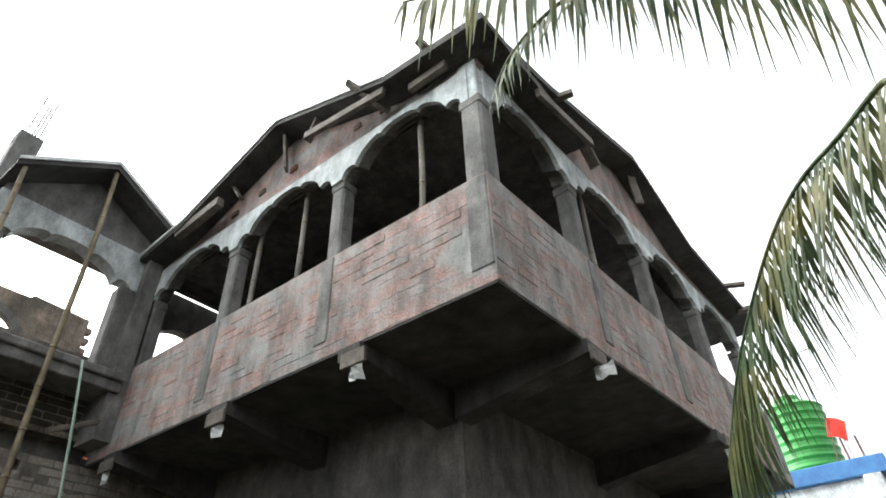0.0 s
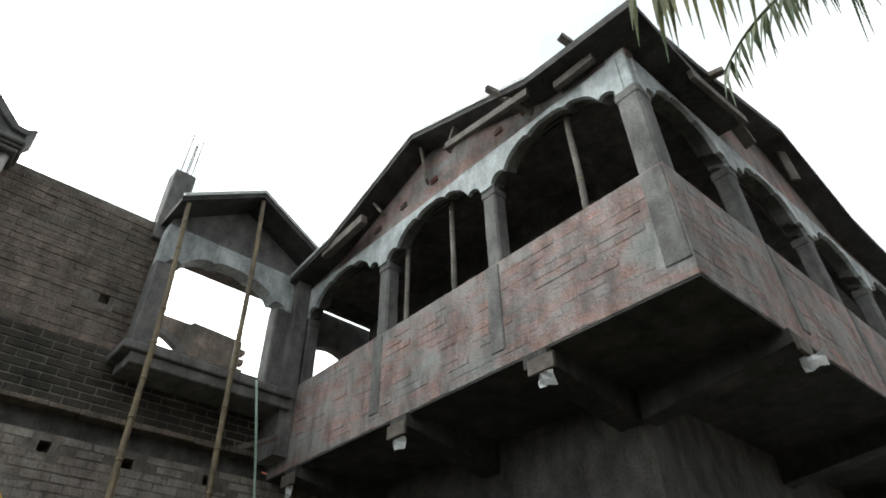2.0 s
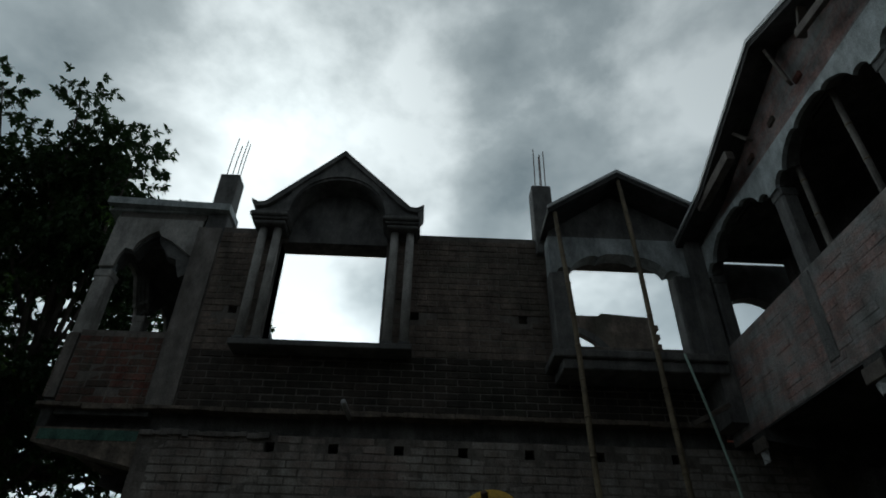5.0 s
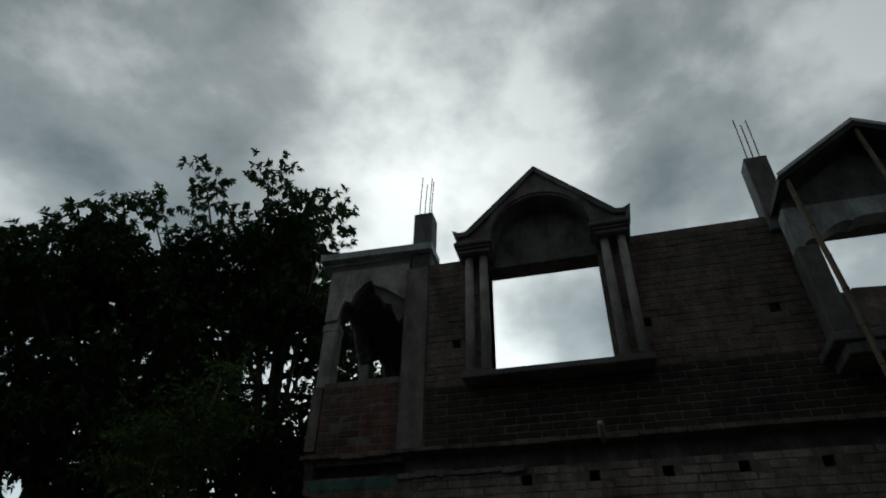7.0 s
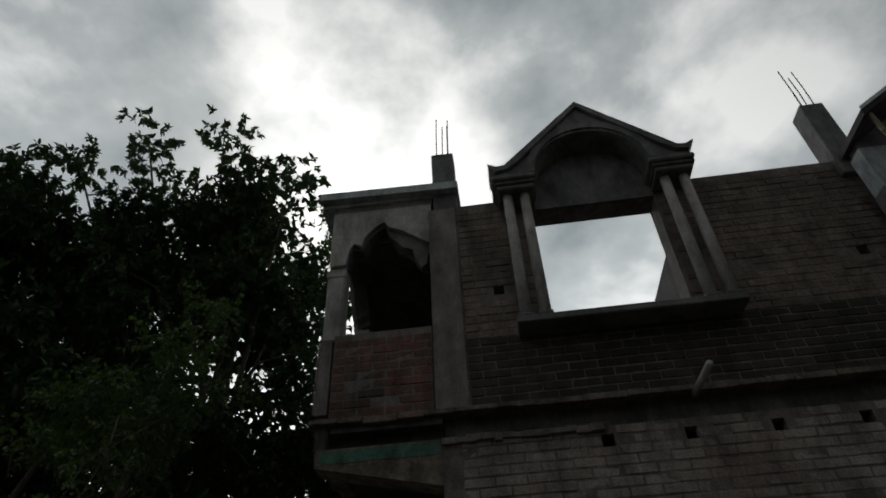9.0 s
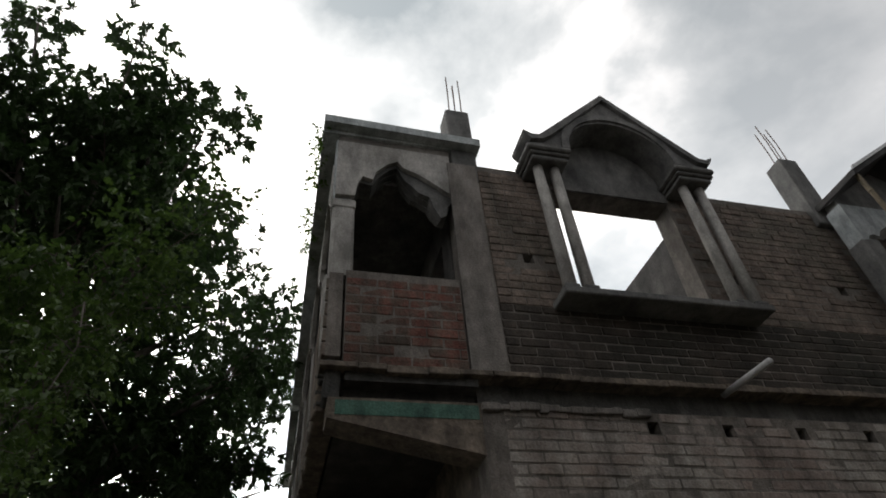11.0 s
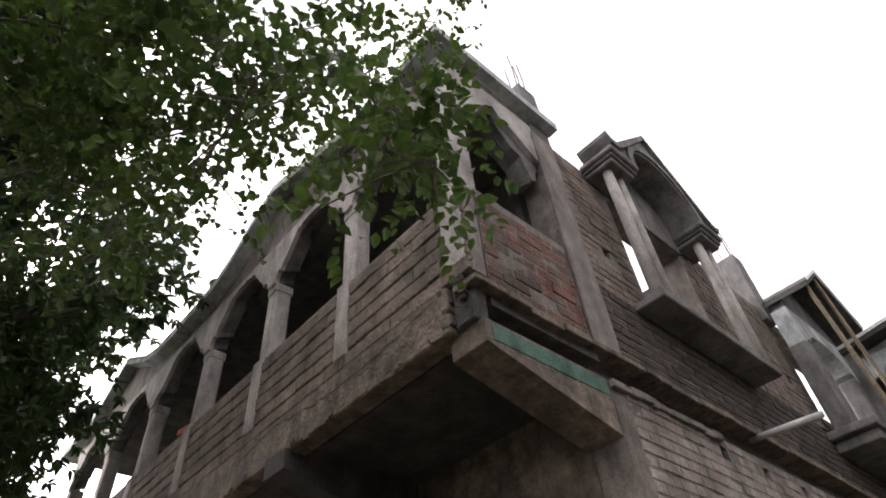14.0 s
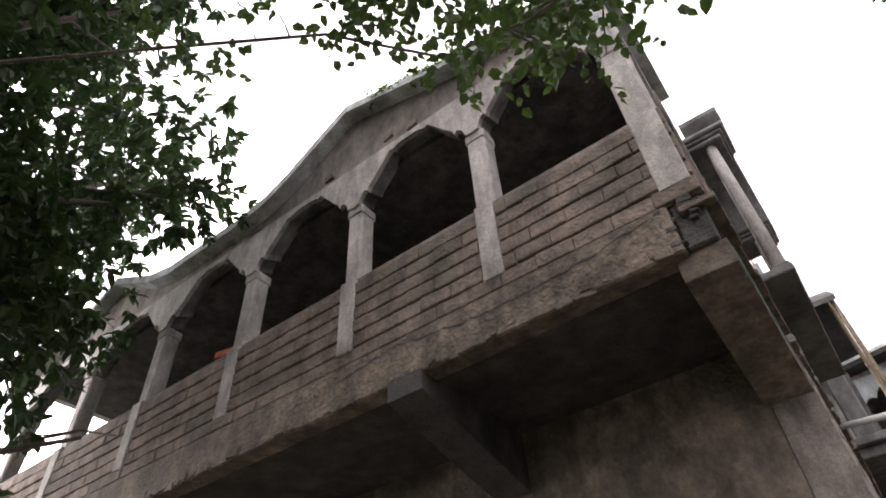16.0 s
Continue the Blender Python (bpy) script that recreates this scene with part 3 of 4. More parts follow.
# cross wall of the roofless room behind the window
struct(part("wall_cross_upper", box(-12.0, -7.396, -0.30, -0.06, SLAB + 0.17, 6.0), SHADE_WALL), "bare cross wall of the roofless room", "wall")

# right-hand bay with a propped canopy
bay = thing("canopy_bay", "open arched bay with a gabled concrete canopy on bamboo props", "bay", FRONT)
b0, b1 = YL + 1.25, YL + 3.12
part("balcony_slab", box(b0, b1, -0.5, 0.0, 4.25, 4.34, 0.012), CONCRETE, bay)
part("balcony_edge", box(b0 + 0.1, b1, -0.46, 0.0, 4.13, 4.25, 0.012), CONCRETE, bay)
for u in (b0 + 0.2, b1 - 0.18):
    part("post", box(u - 0.11, u + 0.11, -0.30, -0.08, 4.34, 5.45, 0.02), CONCRETE, bay)
part("arch_plate", prism(arch_outline(b1 - b0 - 0.2, 5.42, 5.72, 5.95), -0.3, -0.1), RENDER_PALE, bay, m=Matrix.Translation((b0 + 0.1, 0, 0)))
can = [(b0 + 0.05, 6.10), (YL + 2.22, 6.72), (b1 - 0.06, 6.24), (b1 + 0.05, 6.16)]
# canopy soffit shade is in the material's colour
part("canopy", prism([(u, z) for u, z in can] + [(u, z - 0.075) for u, z in can[::-1]], -0.67, 0.1), SHADE_CONCRETE, bay)
part("gable", prism([(b0 + 0.12, 5.90), (b0 + 0.12, 6.04), (YL + 2.22, 6.63), (b1 - 0.05, 6.14), (b1 - 0.05, 5.90)], -0.28, -0.12), CONCRETE, bay)
part("canopy_edge", prism([(u, z + 0.035) for u, z in can] + [(u, z - 0.01) for u, z in can[::-1]], -0.69, -0.672), SHEET, bay)

for (ua, da, za), (ub, db, zb) in (((YL + 1.40, -0.62, 6.07), (YL + 1.54, -0.74, 0.0)), ((YL + 2.24, -0.62, 6.62), (YL + 2.33, -0.74, 0.0))):
    prop = thing("bamboo_prop", "long knotted bamboo pole propping the canopy", "bamboo pole", FRONT, "canopy props")
    n = 16
    pts, rad = [], []
    for k in range(n * 3 + 1):
        f = k / (n * 3)
        w = 0.03 * math.sin(3.1 * f) + 0.012 * math.sin(11 * f + ua)
        pts.append((ua + (ub - ua) * f + w, da + (db - da) * f, za + (zb - za) * f))
        rad.append(0.026 + 0.006 * f)
    part("pole", tube(pts, rad, 10), BAMBOO, prop, smooth=True)
    for k in range(2, n * 3, 3):
        x, y, z = pts[k]
        part("node_ring", tube([(x, y, z - 0.014), (x, y, z), (x, y, z + 0.014)], [rad[k] + 0.001, rad[k] + 0.007, rad[k] + 0.001], 10), BAMBOO, prop, smooth=True)

# unfinished columns with bars above the roof
for y, top, x in ((-2.83, 7.01, 0.0), (1.39, 6.97, -0.08)):
    st = thing("column_stub", "bare concrete column stub with upright steel bars", "column", FRONT @ Matrix.Translation((YL + y, x, 0)), "column stubs")
    part("stub", box(-0.13, 0.13, 0.0, 0.25, TOP - 0.25, top, 0.012), CONCRETE, st)
    for dx, dy, hh in ((-0.07, 0.05, 0.74), (0.0, 0.06, 0.6), (0.07, 0.05, 0.7), (0.05, 0.2, 0.78)):
        part("steel_bar", tube([(dx, dy, top - 0.05), (dx + 0.01, dy, top + hh * 0.5), (dx + 0.02, dy + 0.02, top + hh)], [0.007] * 3, 6), STEEL, st)

# ---- left verandah ----
L_COLS = [0.11, 1.26, 2.50, 3.82, 5.18, 6.55, 7.95]
RAIL_L = 4.57
for i, u in enumerate(L_COLS):
    column(LEFT_S, u, RAIL_L - 0.01, CAP + 0.03, 0.16 if i else 0.19, COLUMN_S, "pale cement verandah column above a brick parapet", "left verandah columns", foot=SLAB + 0.42)
for a, b in zip(L_COLS, L_COLS[1:]):
    arch_beam(LEFT_S, a, b, 0.2, COLUMN_S, "pale cement scalloped arch with layered mouldings", "left verandah arches", spring=CAP + 0.03, crown=BAND + 0.09, top=BAND + 0.16, plain=True)
corner_arch = thing("arch_beam", "broken pale cement arch with a hanging scalloped bracket", "arch", FRONT, "left verandah arches")
edge = [(0.03, 5.46), (0.2, 5.47), (0.22, 5.63), (0.27, 5.74), (0.36, 5.71), (0.39, 5.82), (0.50, 5.95), (0.60, 6.01), (0.65, 5.93), (0.80, 5.86), (0.95, 5.75), (1.06, 5.66), (1.12, 5.64)]
part("arch_plate", prism([(0.03, 6.21), *edge, (1.12, 6.19)], 0.0, 0.05), COLUMN_S, corner_arch)
for i in range(3):
    low = [(0.19, 5.55), (0.25, 5.70 - 0.01 * i), (0.36, 5.68), (0.42, 5.80), (0.52, 5.92 - 0.02 * i), (0.60, 5.97 - 0.02 * i), (0.66, 5.82), (0.74, 5.74 - 0.03 * i), (0.80, 5.66), (0.90, 5.62 - 0.02 * i),
           (0.93, 5.50), (0.99, 5.36 + 0.03 * i), (1.05, 5.40), (1.07, 5.52), (1.12, 5.58)]
    part("moulding", prism([(0.19, 6.2), *low, (1.12, 6.18)], 0.051 + i * 0.062, 0.112 + i * 0.062), CONCRETE, corner_arch)
parapet("wall_parapet_left", LEFT_S, 0.0, 8.2, SLAB + 0.33, RAIL_L, BRICK_BROWN, "weathered brown brick-on-edge parapet with open joints", 0.105, 0.014, 0.022)
struct(part("trim_parapet_base", box(0.2, 8.2, -0.012, 0.14, SLAB, SLAB + 0.326, 0.012), PLASTER_BROWN, None, "", LEFT_S), "cracked cement base of the parapet", "trim")
bm = box(0.03, 0.198, 0.025, 0.14, SLAB + 0.02, SLAB + 0.326, 0.012, 0.008)
cr = random.Random(23)
for k in range(16):
    u, z, g = cr.uniform(0.03, 0.3), SLAB + cr.uniform(0.01, 0.30), cr.uniform(0.02, 0.045)
    add_box(bm, u, u + g * 1.6, 0.0 - cr.uniform(0.0, 0.022), 0.06, z, z + g, 0.005, 0.008, cr)
struct(part("trim_broken_corner", bm, CONCRETE_DAMP_SHADE, None, "", LEFT_S), "broken damp cement at the parapet's corner", "trim")
bm = bmesh.new()
for k in range(70):
    u, z, g = cr.uniform(0.25, 7.6), SLAB + cr.uniform(0.0, 0.05), cr.uniform(0.02, 0.05)
    add_box(bm, u, u + g * 2.4, -0.012 - cr.uniform(0.004, 0.016), 0.02, z - g * 0.5, z + g, 0.005, 0.008, cr)
struct(part("trim_mortar_lumps", bm, PLASTER_BROWN, None, "", LEFT_S), "uneven mortar lumps along the slab edge", "trim")
BRICK_CORNER = material("mossy_red_brick", (0.21, 0.075, 0.055), (0.15, 0.115, 0.09), 0.92, 6.0, 45, 0.7, (0.06, 0.06, 0.045), 0.85, 0.2)
parapet("wall_parapet_corner", FRONT, 0.15, L_PIER - 0.05, 3.757, RAIL + 0.14, BRICK_CORNER, "mossy red brick corner parapet", 0.078, 0.009, 0.004)
# dark colour stands for soffit shade below the parapet as well as damp
struct(part("trim_verandah_edge", box(0.17, L_PIER + 0.01, 0.03, 0.18, SLAB + 0.163, 3.754), CONCRETE_DAMP_SHADE, None, "", FRONT), "damp concrete edge, corner parapet's shade in its colour", "trim")
# dark colour carries the shade below the overhang
struct(part("floor_left_verandah", box(-15.2, -7.30, -3.95, -2.97, SLAB + 0.02, SLAB + 0.16), SHADE_CONCRETE), "concrete verandah slab with underside shade in its colour", "floor slab")
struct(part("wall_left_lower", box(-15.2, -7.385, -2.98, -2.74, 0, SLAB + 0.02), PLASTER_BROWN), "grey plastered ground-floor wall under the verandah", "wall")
# verandah's inner shade is painted in by the wall colour
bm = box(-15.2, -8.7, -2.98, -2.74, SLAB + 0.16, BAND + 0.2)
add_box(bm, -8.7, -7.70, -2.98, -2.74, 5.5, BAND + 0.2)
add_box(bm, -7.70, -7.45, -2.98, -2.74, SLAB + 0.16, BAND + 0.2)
struct(part("wall_left_upper", bm, SHADE_WALL), "plain inner verandah wall with deep shade in its colour", "wall")
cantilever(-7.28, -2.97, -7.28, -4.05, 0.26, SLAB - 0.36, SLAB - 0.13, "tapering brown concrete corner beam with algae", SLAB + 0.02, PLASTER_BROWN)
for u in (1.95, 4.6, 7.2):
    cantilever(-7.14 - u, -2.98, -7.14 - u, -4.14, 0.26, SLAB - 0.40, SLAB - 0.12, "tapering concrete beam with the slab's shade in its colour", SLAB + 0.02)
struct(part("ceiling_left_verandah", box(-15.2, -7.33, -3.93, -2.745, BAND + 0.06, BAND + 0.14), SHADE_WALL), "concrete verandah ceiling coloured as dark as its shade", "ceiling")
struct(part("trim_algae", box(-7.152, -7.146, -4.0, -3.0, SLAB - 0.105, SLAB + 0.0), ALGAE), "strip of green algae on the corner beam", "trim")
struct(part("wall_inner_corner", box(-7.13, -6.73, 3.02, 3.195, SLAB + 0.15, BAND + 0.1), CONCRETE), "concrete pier in the inner corner", "wall")
tagged(part("corner_block", box(-7.325, -7.195, -4.095, -3.93, CAP + 0.044, 6.29, 0.01), RENDER_PALE), "pale cement block over the corner column", "block")
rc = random.Random(4)
bm = bmesh.new()
prev = None
for k in range(46):
    u, z = 0.3 + k * 0.05, SLAB + 0.285 - 0.09 * abs(math.sin(k * 0.09)) + rc.uniform(-0.012, 0.012)
    row = [bm.verts.new((u, -0.016, z)), bm.verts.new((u + 0.01, -0.016, z - rc.uniform(0.006, 0.026)))]
    if prev:
        bm.faces.new((prev[0], row[0], row[1], prev[1]))
    prev = row
struct(part("trim_crack", bm, SHADE_CONCRETE, None, "", LEFT_S), "long jagged crack in the parapet base", "trim")
L_PROF = [(0.0, 6.42), (0.5, 6.36), (1.1, 6.38), (2.57, 6.87), (3.0, 6.62), (3.35, 6.40), (3.65, 6.27), (4.1, 6.21), (5.2, 6.22), (5.6, 6.32), (6.5, 6.78), (7.4, 6.25), (8.6, 6.2)]
eave("roof_left_verandah", LEFT_S, L_PROF, 0.12, 1.3, 0.11, "wavy concrete verandah roof with a thin mossy fascia", RENDER_PALE)
eave("roof_left_return", FRONT, [(-0.12, 6.46), (1.44, 6.41)], 0.10, 0.3, 0.10, "flat concrete roof edge over the corner arch", RENDER_PALE)
gable_wall("wall_gable_left", LEFT_S, L_PROF, 0.06, 8.2, BAND + 0.162, 0.03, 0.16, PLASTER_OLD, "rough plastered infill between arches and roof")
struct(part("wall_gable_corner", box(0.035, L_PIER, 0.03, 0.05, 6.212, 6.34), PLASTER_OLD, None, "", FRONT), "rough plastered infill over the corner arch", "wall")
struct(part("wall_corner_pier", box(L_PIER - 0.04, L_PIER + 0.25, -0.016, 0.0, 3.757, 6.08), PLASTER_OLD, None, "", FRONT), "plastered corner pier", "wall")


# ---- trees ----
def leaf_mesh(l, w, folds=0.25):
    """One pointed oval leaf with a folded midrib."""
    bm = bmesh.new()
    mid = [bm.verts.new((0, 0, 0)), bm.verts.new((l * 0.3, 0, 0.0)), bm.verts.new((l * 0.7, 0, -0.02 * l)), bm.verts.new((l, 0, -0.10 * l))]
    for s in (1, -1):
        side = [bm.verts.new((l * 0.28, s * w, w * folds)), bm.verts.new((l * 0.66, s * w * 0.8, w * folds))]
        bm.faces.new((mid[0], mid[1], side[0])[::s])
        bm.faces.new((mid[1], mid[2], side[1], side[0])[::s])
        bm.faces.new((mid[2], mid[3], side[1])[::s])
    return bm


def sprays(name, centres, per, l, w, seed, mat, droop=0.5, whorl=False):
    """Leaves along short twigs, or in drooping whorls at their ends, round the given centres, joined into one mesh."""
    rnd = random.Random(seed)
    base = mesh_of("leaf_pattern", leaf_mesh(1.0, w / l), None)
    bv = [v.co.copy() for v in base.vertices]
    bf = [tuple(p.vertices) for p in base.polygons]
    verts, faces = [], []
    for c, rad in centres:
        for _ in range(max(1, int(per * rad))):
            v = Vector((rnd.gauss(0, 1), rnd.gauss(0, 1), rnd.gauss(0, 0.6))).normalized()
            start = Vector(c) + v * rad * (rnd.random() ** 0.5)
            d = (v + Vector((rnd.gauss(0, 0.5), rnd.gauss(0, 0.5), -droop + rnd.gauss(0, 0.3)))).normalized()
            a = d.orthogonal().normalized()
            turn = rnd.uniform(0, 6.28)
            for k in range(9 if whorl else 7):
                if whorl:
                    p = start + d * (k * l * 0.07)
                    q = Matrix.Rotation(turn + k * 2.4, 3, d)
                    ld = (d * rnd.uniform(0.2, 0.9) + (q @ a) * 0.9 + Vector((0, 0, -0.35))).normalized()
                else:
                    p = start + d * (k * l * 0.6)
                    q = Matrix.Rotation(rnd.uniform(0, 6.28), 3, d)
                    ld = (d * 0.5 + (q @ a) * 0.9 + Vector((0, 0, -0.3))).normalized()
                up = Vector((rnd.gauss(0, 0.4), rnd.gauss(0, 0.4), 1))
                s = up.cross(ld).normalized()
                u = ld.cross(s)
                size = l * rnd.uniform(0.6, 1.2)
                n = len(verts)
                verts += [tuple(p + size * (b.x * ld + b.y * s + b.z * u)) for b in bv]
                faces += [tuple(n + i for i in f) for f in bf]
    me = bpy.data.meshes.new(name)
    me.from_pydata(verts, [], faces)
    me.materials.append(mat)
    return me


def broadleaf(label, x, y, height, first, reach, limbs, per, seed, lean=(0.4, 0.4), leaf=0.11, clip=None, more=()):
    """A tapered trunk with limbs, side branches and a crown of leafy sprays."""
    rnd = random.Random(seed)
    tree = thing("broadleaf_tree", label, "tree", Matrix.Translation((x, y, 0)), "trees beside the house")
    n = 7
    pts = [Vector((lean[0] * f + 0.15 * math.sin(5 * f + seed), lean[1] * f + 0.12 * math.cos(4 * f), height * 0.92 * f)) for f in [k / n for k in range(n + 1)]]
    part("trunk", tube(pts, [0.30 * (1 - 0.85 * k / n) + 0.02 for k in range(n + 1)], 12), BARK, tree, smooth=True)
    centres = []
    for k in range(limbs):
        f = k / max(1, limbs - 1)
        z = first + (height * 0.9 - first) * f
        i = min(n - 1, int(z / (height * 0.92) * n))
        base = pts[i].lerp(pts[i + 1], z / (height * 0.92) * n - i)
        a = k * 2.399 + seed
        r = reach * (1 - 0.55 * f * f) * rnd.uniform(0.65, 1.1)
        tip = base + Vector((math.cos(a) * r, math.sin(a) * r, r * rnd.uniform(0.25, 0.6)))
        mid = base.lerp(tip, 0.5) + Vector((rnd.uniform(-.2, .2), rnd.uniform(-.2, .2), -0.12 * r))
        limb = part("limb", tube([base, mid, tip], [0.11 * (1 - 0.5 * f), 0.06, 0.015], 7), BARK, tree, smooth=True)
        for j in range(5):
            g = rnd.uniform(0.35, 1.0)
            p = base.lerp(tip, g)
            q = p + Vector((rnd.gauss(0, 0.55), rnd.gauss(0, 0.55), rnd.uniform(-0.2, 0.7)))
            part("twig", tube([p, p.lerp(q, 0.5) + Vector((0, 0, 0.05)), q], [0.02, 0.012, 0.005], 5), BARK, limb)
            centres.append((q, rnd.uniform(0.45, 0.85)))
        centres.append((tip, rnd.uniform(0.5, 0.8)))
    for tip in more:
        tip = Vector(tip) - Vector((x, y, 0))
        base = pts[2].lerp(pts[4], 0.5)
        mid = base.lerp(tip, 0.55) + Vector((0, 0, -0.3))
        limb = part("limb", tube([base, mid, tip], [0.09, 0.05, 0.012], 7), BARK, tree, smooth=True)
        for j in range(7):
            p = mid.lerp(tip, rnd.uniform(0.2, 1.0))
            q = p + Vector((rnd.gauss(0, 0.4), rnd.gauss(0, 0.3), rnd.uniform(-0.5, 0.5)))
            part("twig", tube([p, p.lerp(q, 0.5) + Vector((0, 0, 0.04)), q], [0.016, 0.01, 0.004], 5), BARK, limb)
            centres.append((q, rnd.uniform(0.4, 0.65)))
        centres.append((tip, 0.55))
    if clip:
        centres = [(c, r) for c, r in centres if clip(c, r)]
    crown = new("crown", sprays("crown", centres, per, leaf, leaf * 0.21, seed, LEAF, 0.3, True))
    crown.parent = tree
    return tree


broadleaf("tall dense dark-green broadleaf tree beside the house", -12.4, -7.8, 10.9, 2.7, 3.3, 44, 52, 3, (0.2, 0.2), 0.14,
          lambda c, r: (c.y < 3.4 - r * 0.6 or c.z > 7.2) and (c - Vector((0.55, 0.24, 7.3))).cross(Vector((-0.78, -0.41, 0.47))).length > 0.5 + 0.35 * r,
          ((-13.2, -4.75, 5.5), (-14.9, -4.6, 5.7), (-12.6, -5.1, 4.7), (-15.6, -4.8, 8.3), (-12.2, -5.5, 6.0), (-10.2, -6.9, 9.7), (-10.1, -6.5, 10.5), (-10.7, -7.3, 11.0), (-9.9, -7.2, 9.0), (-10.1, -6.05, 9.7), (-9.5, -7.3, 11.1), (-9.1, -8.6, 10.9), (-9.0, -9.7, 10.2), (-13.5, -4.4, 8.5), (-14.1, -4.7, 7.9)))
broadleaf("spreading dark-green broadleaf tree at the yard's edge", -10.4, -11.3, 10.3, 2.6, 3.7, 34, 75, 5, (0.0, 0.4), 0.16)

# creeper and moss along the roof edge
MOSS_LEAF = material("creeper_leaf", (0.07, 0.15, 0.02), (0.14, 0.25, 0.04), 0.6, 3.0, 60, 0.0, translucent=0.4)
cr = random.Random(31)
edge_places = []
for k in range(60):
    u = cr.choice((cr.uniform(0.0, 0.7), cr.uniform(1.0, 2.3)))
    z = next(za + (zb - za) * (u - a) / (b - a) for (a, za), (b, zb) in zip(L_PROF, L_PROF[1:]) if a <= u <= b)
    edge_places.append((Vector((-7.14 - u, -4.24, z - cr.uniform(0.0, 0.07))), 0.035))
creeper = new("creeper", sprays("creeper", edge_places, 60, 0.032, 0.014, 41, MOSS_LEAF, 0.7))
tagged(creeper, "bright green creeper leaves along the mossy roof edge", "creeper", kind="stuff")

# a young tree whose branches hang over the path
young = thing("young_tree", "slender young tree with bright green leaves reaching over the verandah corner", "tree", Matrix.Translation((-9.3, -7.2, 0)))
YT = Vector((-9.3, -7.2, 0))
part("trunk", tube([(0, 0, 0), (0.05, 0.05, 1.6), (0.2, 0.15, 3.0), (0.5, 0.4, 4.4), (0.7, 0.7, 5.6)], [0.09, 0.075, 0.06, 0.04, 0.015], 10), BARK, young, smooth=True)
arms = [((0.2, 0.15, 3.0), ((-8.4, -6.3, 3.5), (-7.9, -6.0, 3.45), (-7.58, -5.8, 3.22), (-7.3, -5.8, 3.1), (-7.07, -5.83, 3.04), (-6.8, -5.75, 3.04), (-6.55, -5.72, 3.0), (-6.3, -5.76, 2.9))),
        ((0.35, 0.28, 3.7), ((-8.2, -6.1, 4.0), (-7.6, -5.8, 3.75), (-7.2, -5.62, 3.45), (-6.9, -5.5, 3.42))),
        ((0.45, 0.38, 4.3), ((-8.0, -5.9, 4.7), (-7.4, -5.4, 4.8), (-7.0, -5.05, 4.8), (-6.72, -4.9, 4.72), (-6.45, -4.93, 4.64), (-6.23, -4.9, 4.58))),
        ((0.35, 0.28, 3.8), ((-8.3, -6.2, 4.2), (-7.4, -5.7, 4.0), *((-6.5, -5.46, 3.66), (-6.36, -5.36, 3.29), (-6.28, -5.38, 3.01), (-6.2, -5.42, 2.79), (-6.12, -5.43, 2.66), (-6.05, -5.44, 2.58)))),
        ((0.35, 0.28, 3.8), ((-8.3, -6.1, 4.3), (-7.4, -5.6, 4.1), *((-6.32, -5.48, 3.24), (-6.21, -5.46, 2.99), (-6.11, -5.46, 2.8), (-6.11, -5.4, 2.57)))),
        ((0.6, 0.55, 5.0), ((-8.3, -6.2, 5.5), (-7.9, -5.7, 5.6), (-7.5, -5.3, 5.5)))]
boughs = [((0.25, 0.2, 3.2), ((-7.74, -6.62, 3.9), (-7.63, -6.23, 3.94), (-7.57, -5.94, 4.0), (-7.5, -5.63, 4.16), (-7.39, -5.38, 4.32), (-7.32, -5.16, 4.55))),
          ((0.3, 0.25, 3.4), ((-7.43, -6.67, 3.9), (-7.26, -6.35, 3.97), (-7.19, -6.09, 4.04), (-7.04, -5.84, 4.13), (-6.94, -5.56, 4.27), (-6.81, -5.39, 4.53))),
          ((0.3, 0.25, 3.5), ((-7.13, -6.67, 3.87), (-6.94, -6.39, 3.93), (-6.85, -6.11, 4.01), (-6.74, -5.8, 4.17)))]
near_centres = []
yr = random.Random(21)
for (root, run), leafy in zip(arms, (4, 4, 4, 4, 3, 3)):
    path = [Vector(root), *[Vector(p) - YT for p in run]]
    limb = part("limb", tube(path, [0.007 * (1 - 0.75 * k / (len(path) - 1)) for k in range(len(path))], 6), BARK, young, smooth=True)
    for a, b in zip(path[1:], path[2:]):
        for j in range(leafy):
            p = a.lerp(b, yr.random())
            q = p + Vector((yr.gauss(0, 0.07), yr.gauss(0, 0.07), yr.uniform(-0.06, 0.07)))
            part("twig", tube([p, p.lerp(q, 0.5) + Vector((0, 0, 0.01)), q], [0.004, 0.003, 0.002], 5), BARK, limb)
            near_centres.append((q, yr.uniform(0.05, 0.09)))
bough_centres = []
for root, run in boughs:
    path = [Vector(root), *[Vector(p) - YT for p in run]]
    limb = part("limb", tube(path, [0.012 * (1 - 0.8 * k / (len(path) - 1)) for k in range(len(path))], 6), BARK, young, smooth=True)
    for a, b in zip(path[1:], path[2:]):
        for j in range(4):
            p = a.lerp(b, yr.random())
            q = p + Vector((yr.gauss(0, 0.12), yr.gauss(0, 0.12), yr.uniform(-0.1, 0.12)))
            part("twig", tube([p, p.lerp(q, 0.5) + Vector((0, 0, 0.01)), q], [0.005, 0.004, 0.002], 5), BARK, limb)
            bough_centres.append((q, yr.uniform(0.13, 0.22)))
crown = new("crown", sprays("crown", bough_centres, 62, 0.06, 0.020, 19, LEAF_NEAR, 0.3))
crown.parent = young
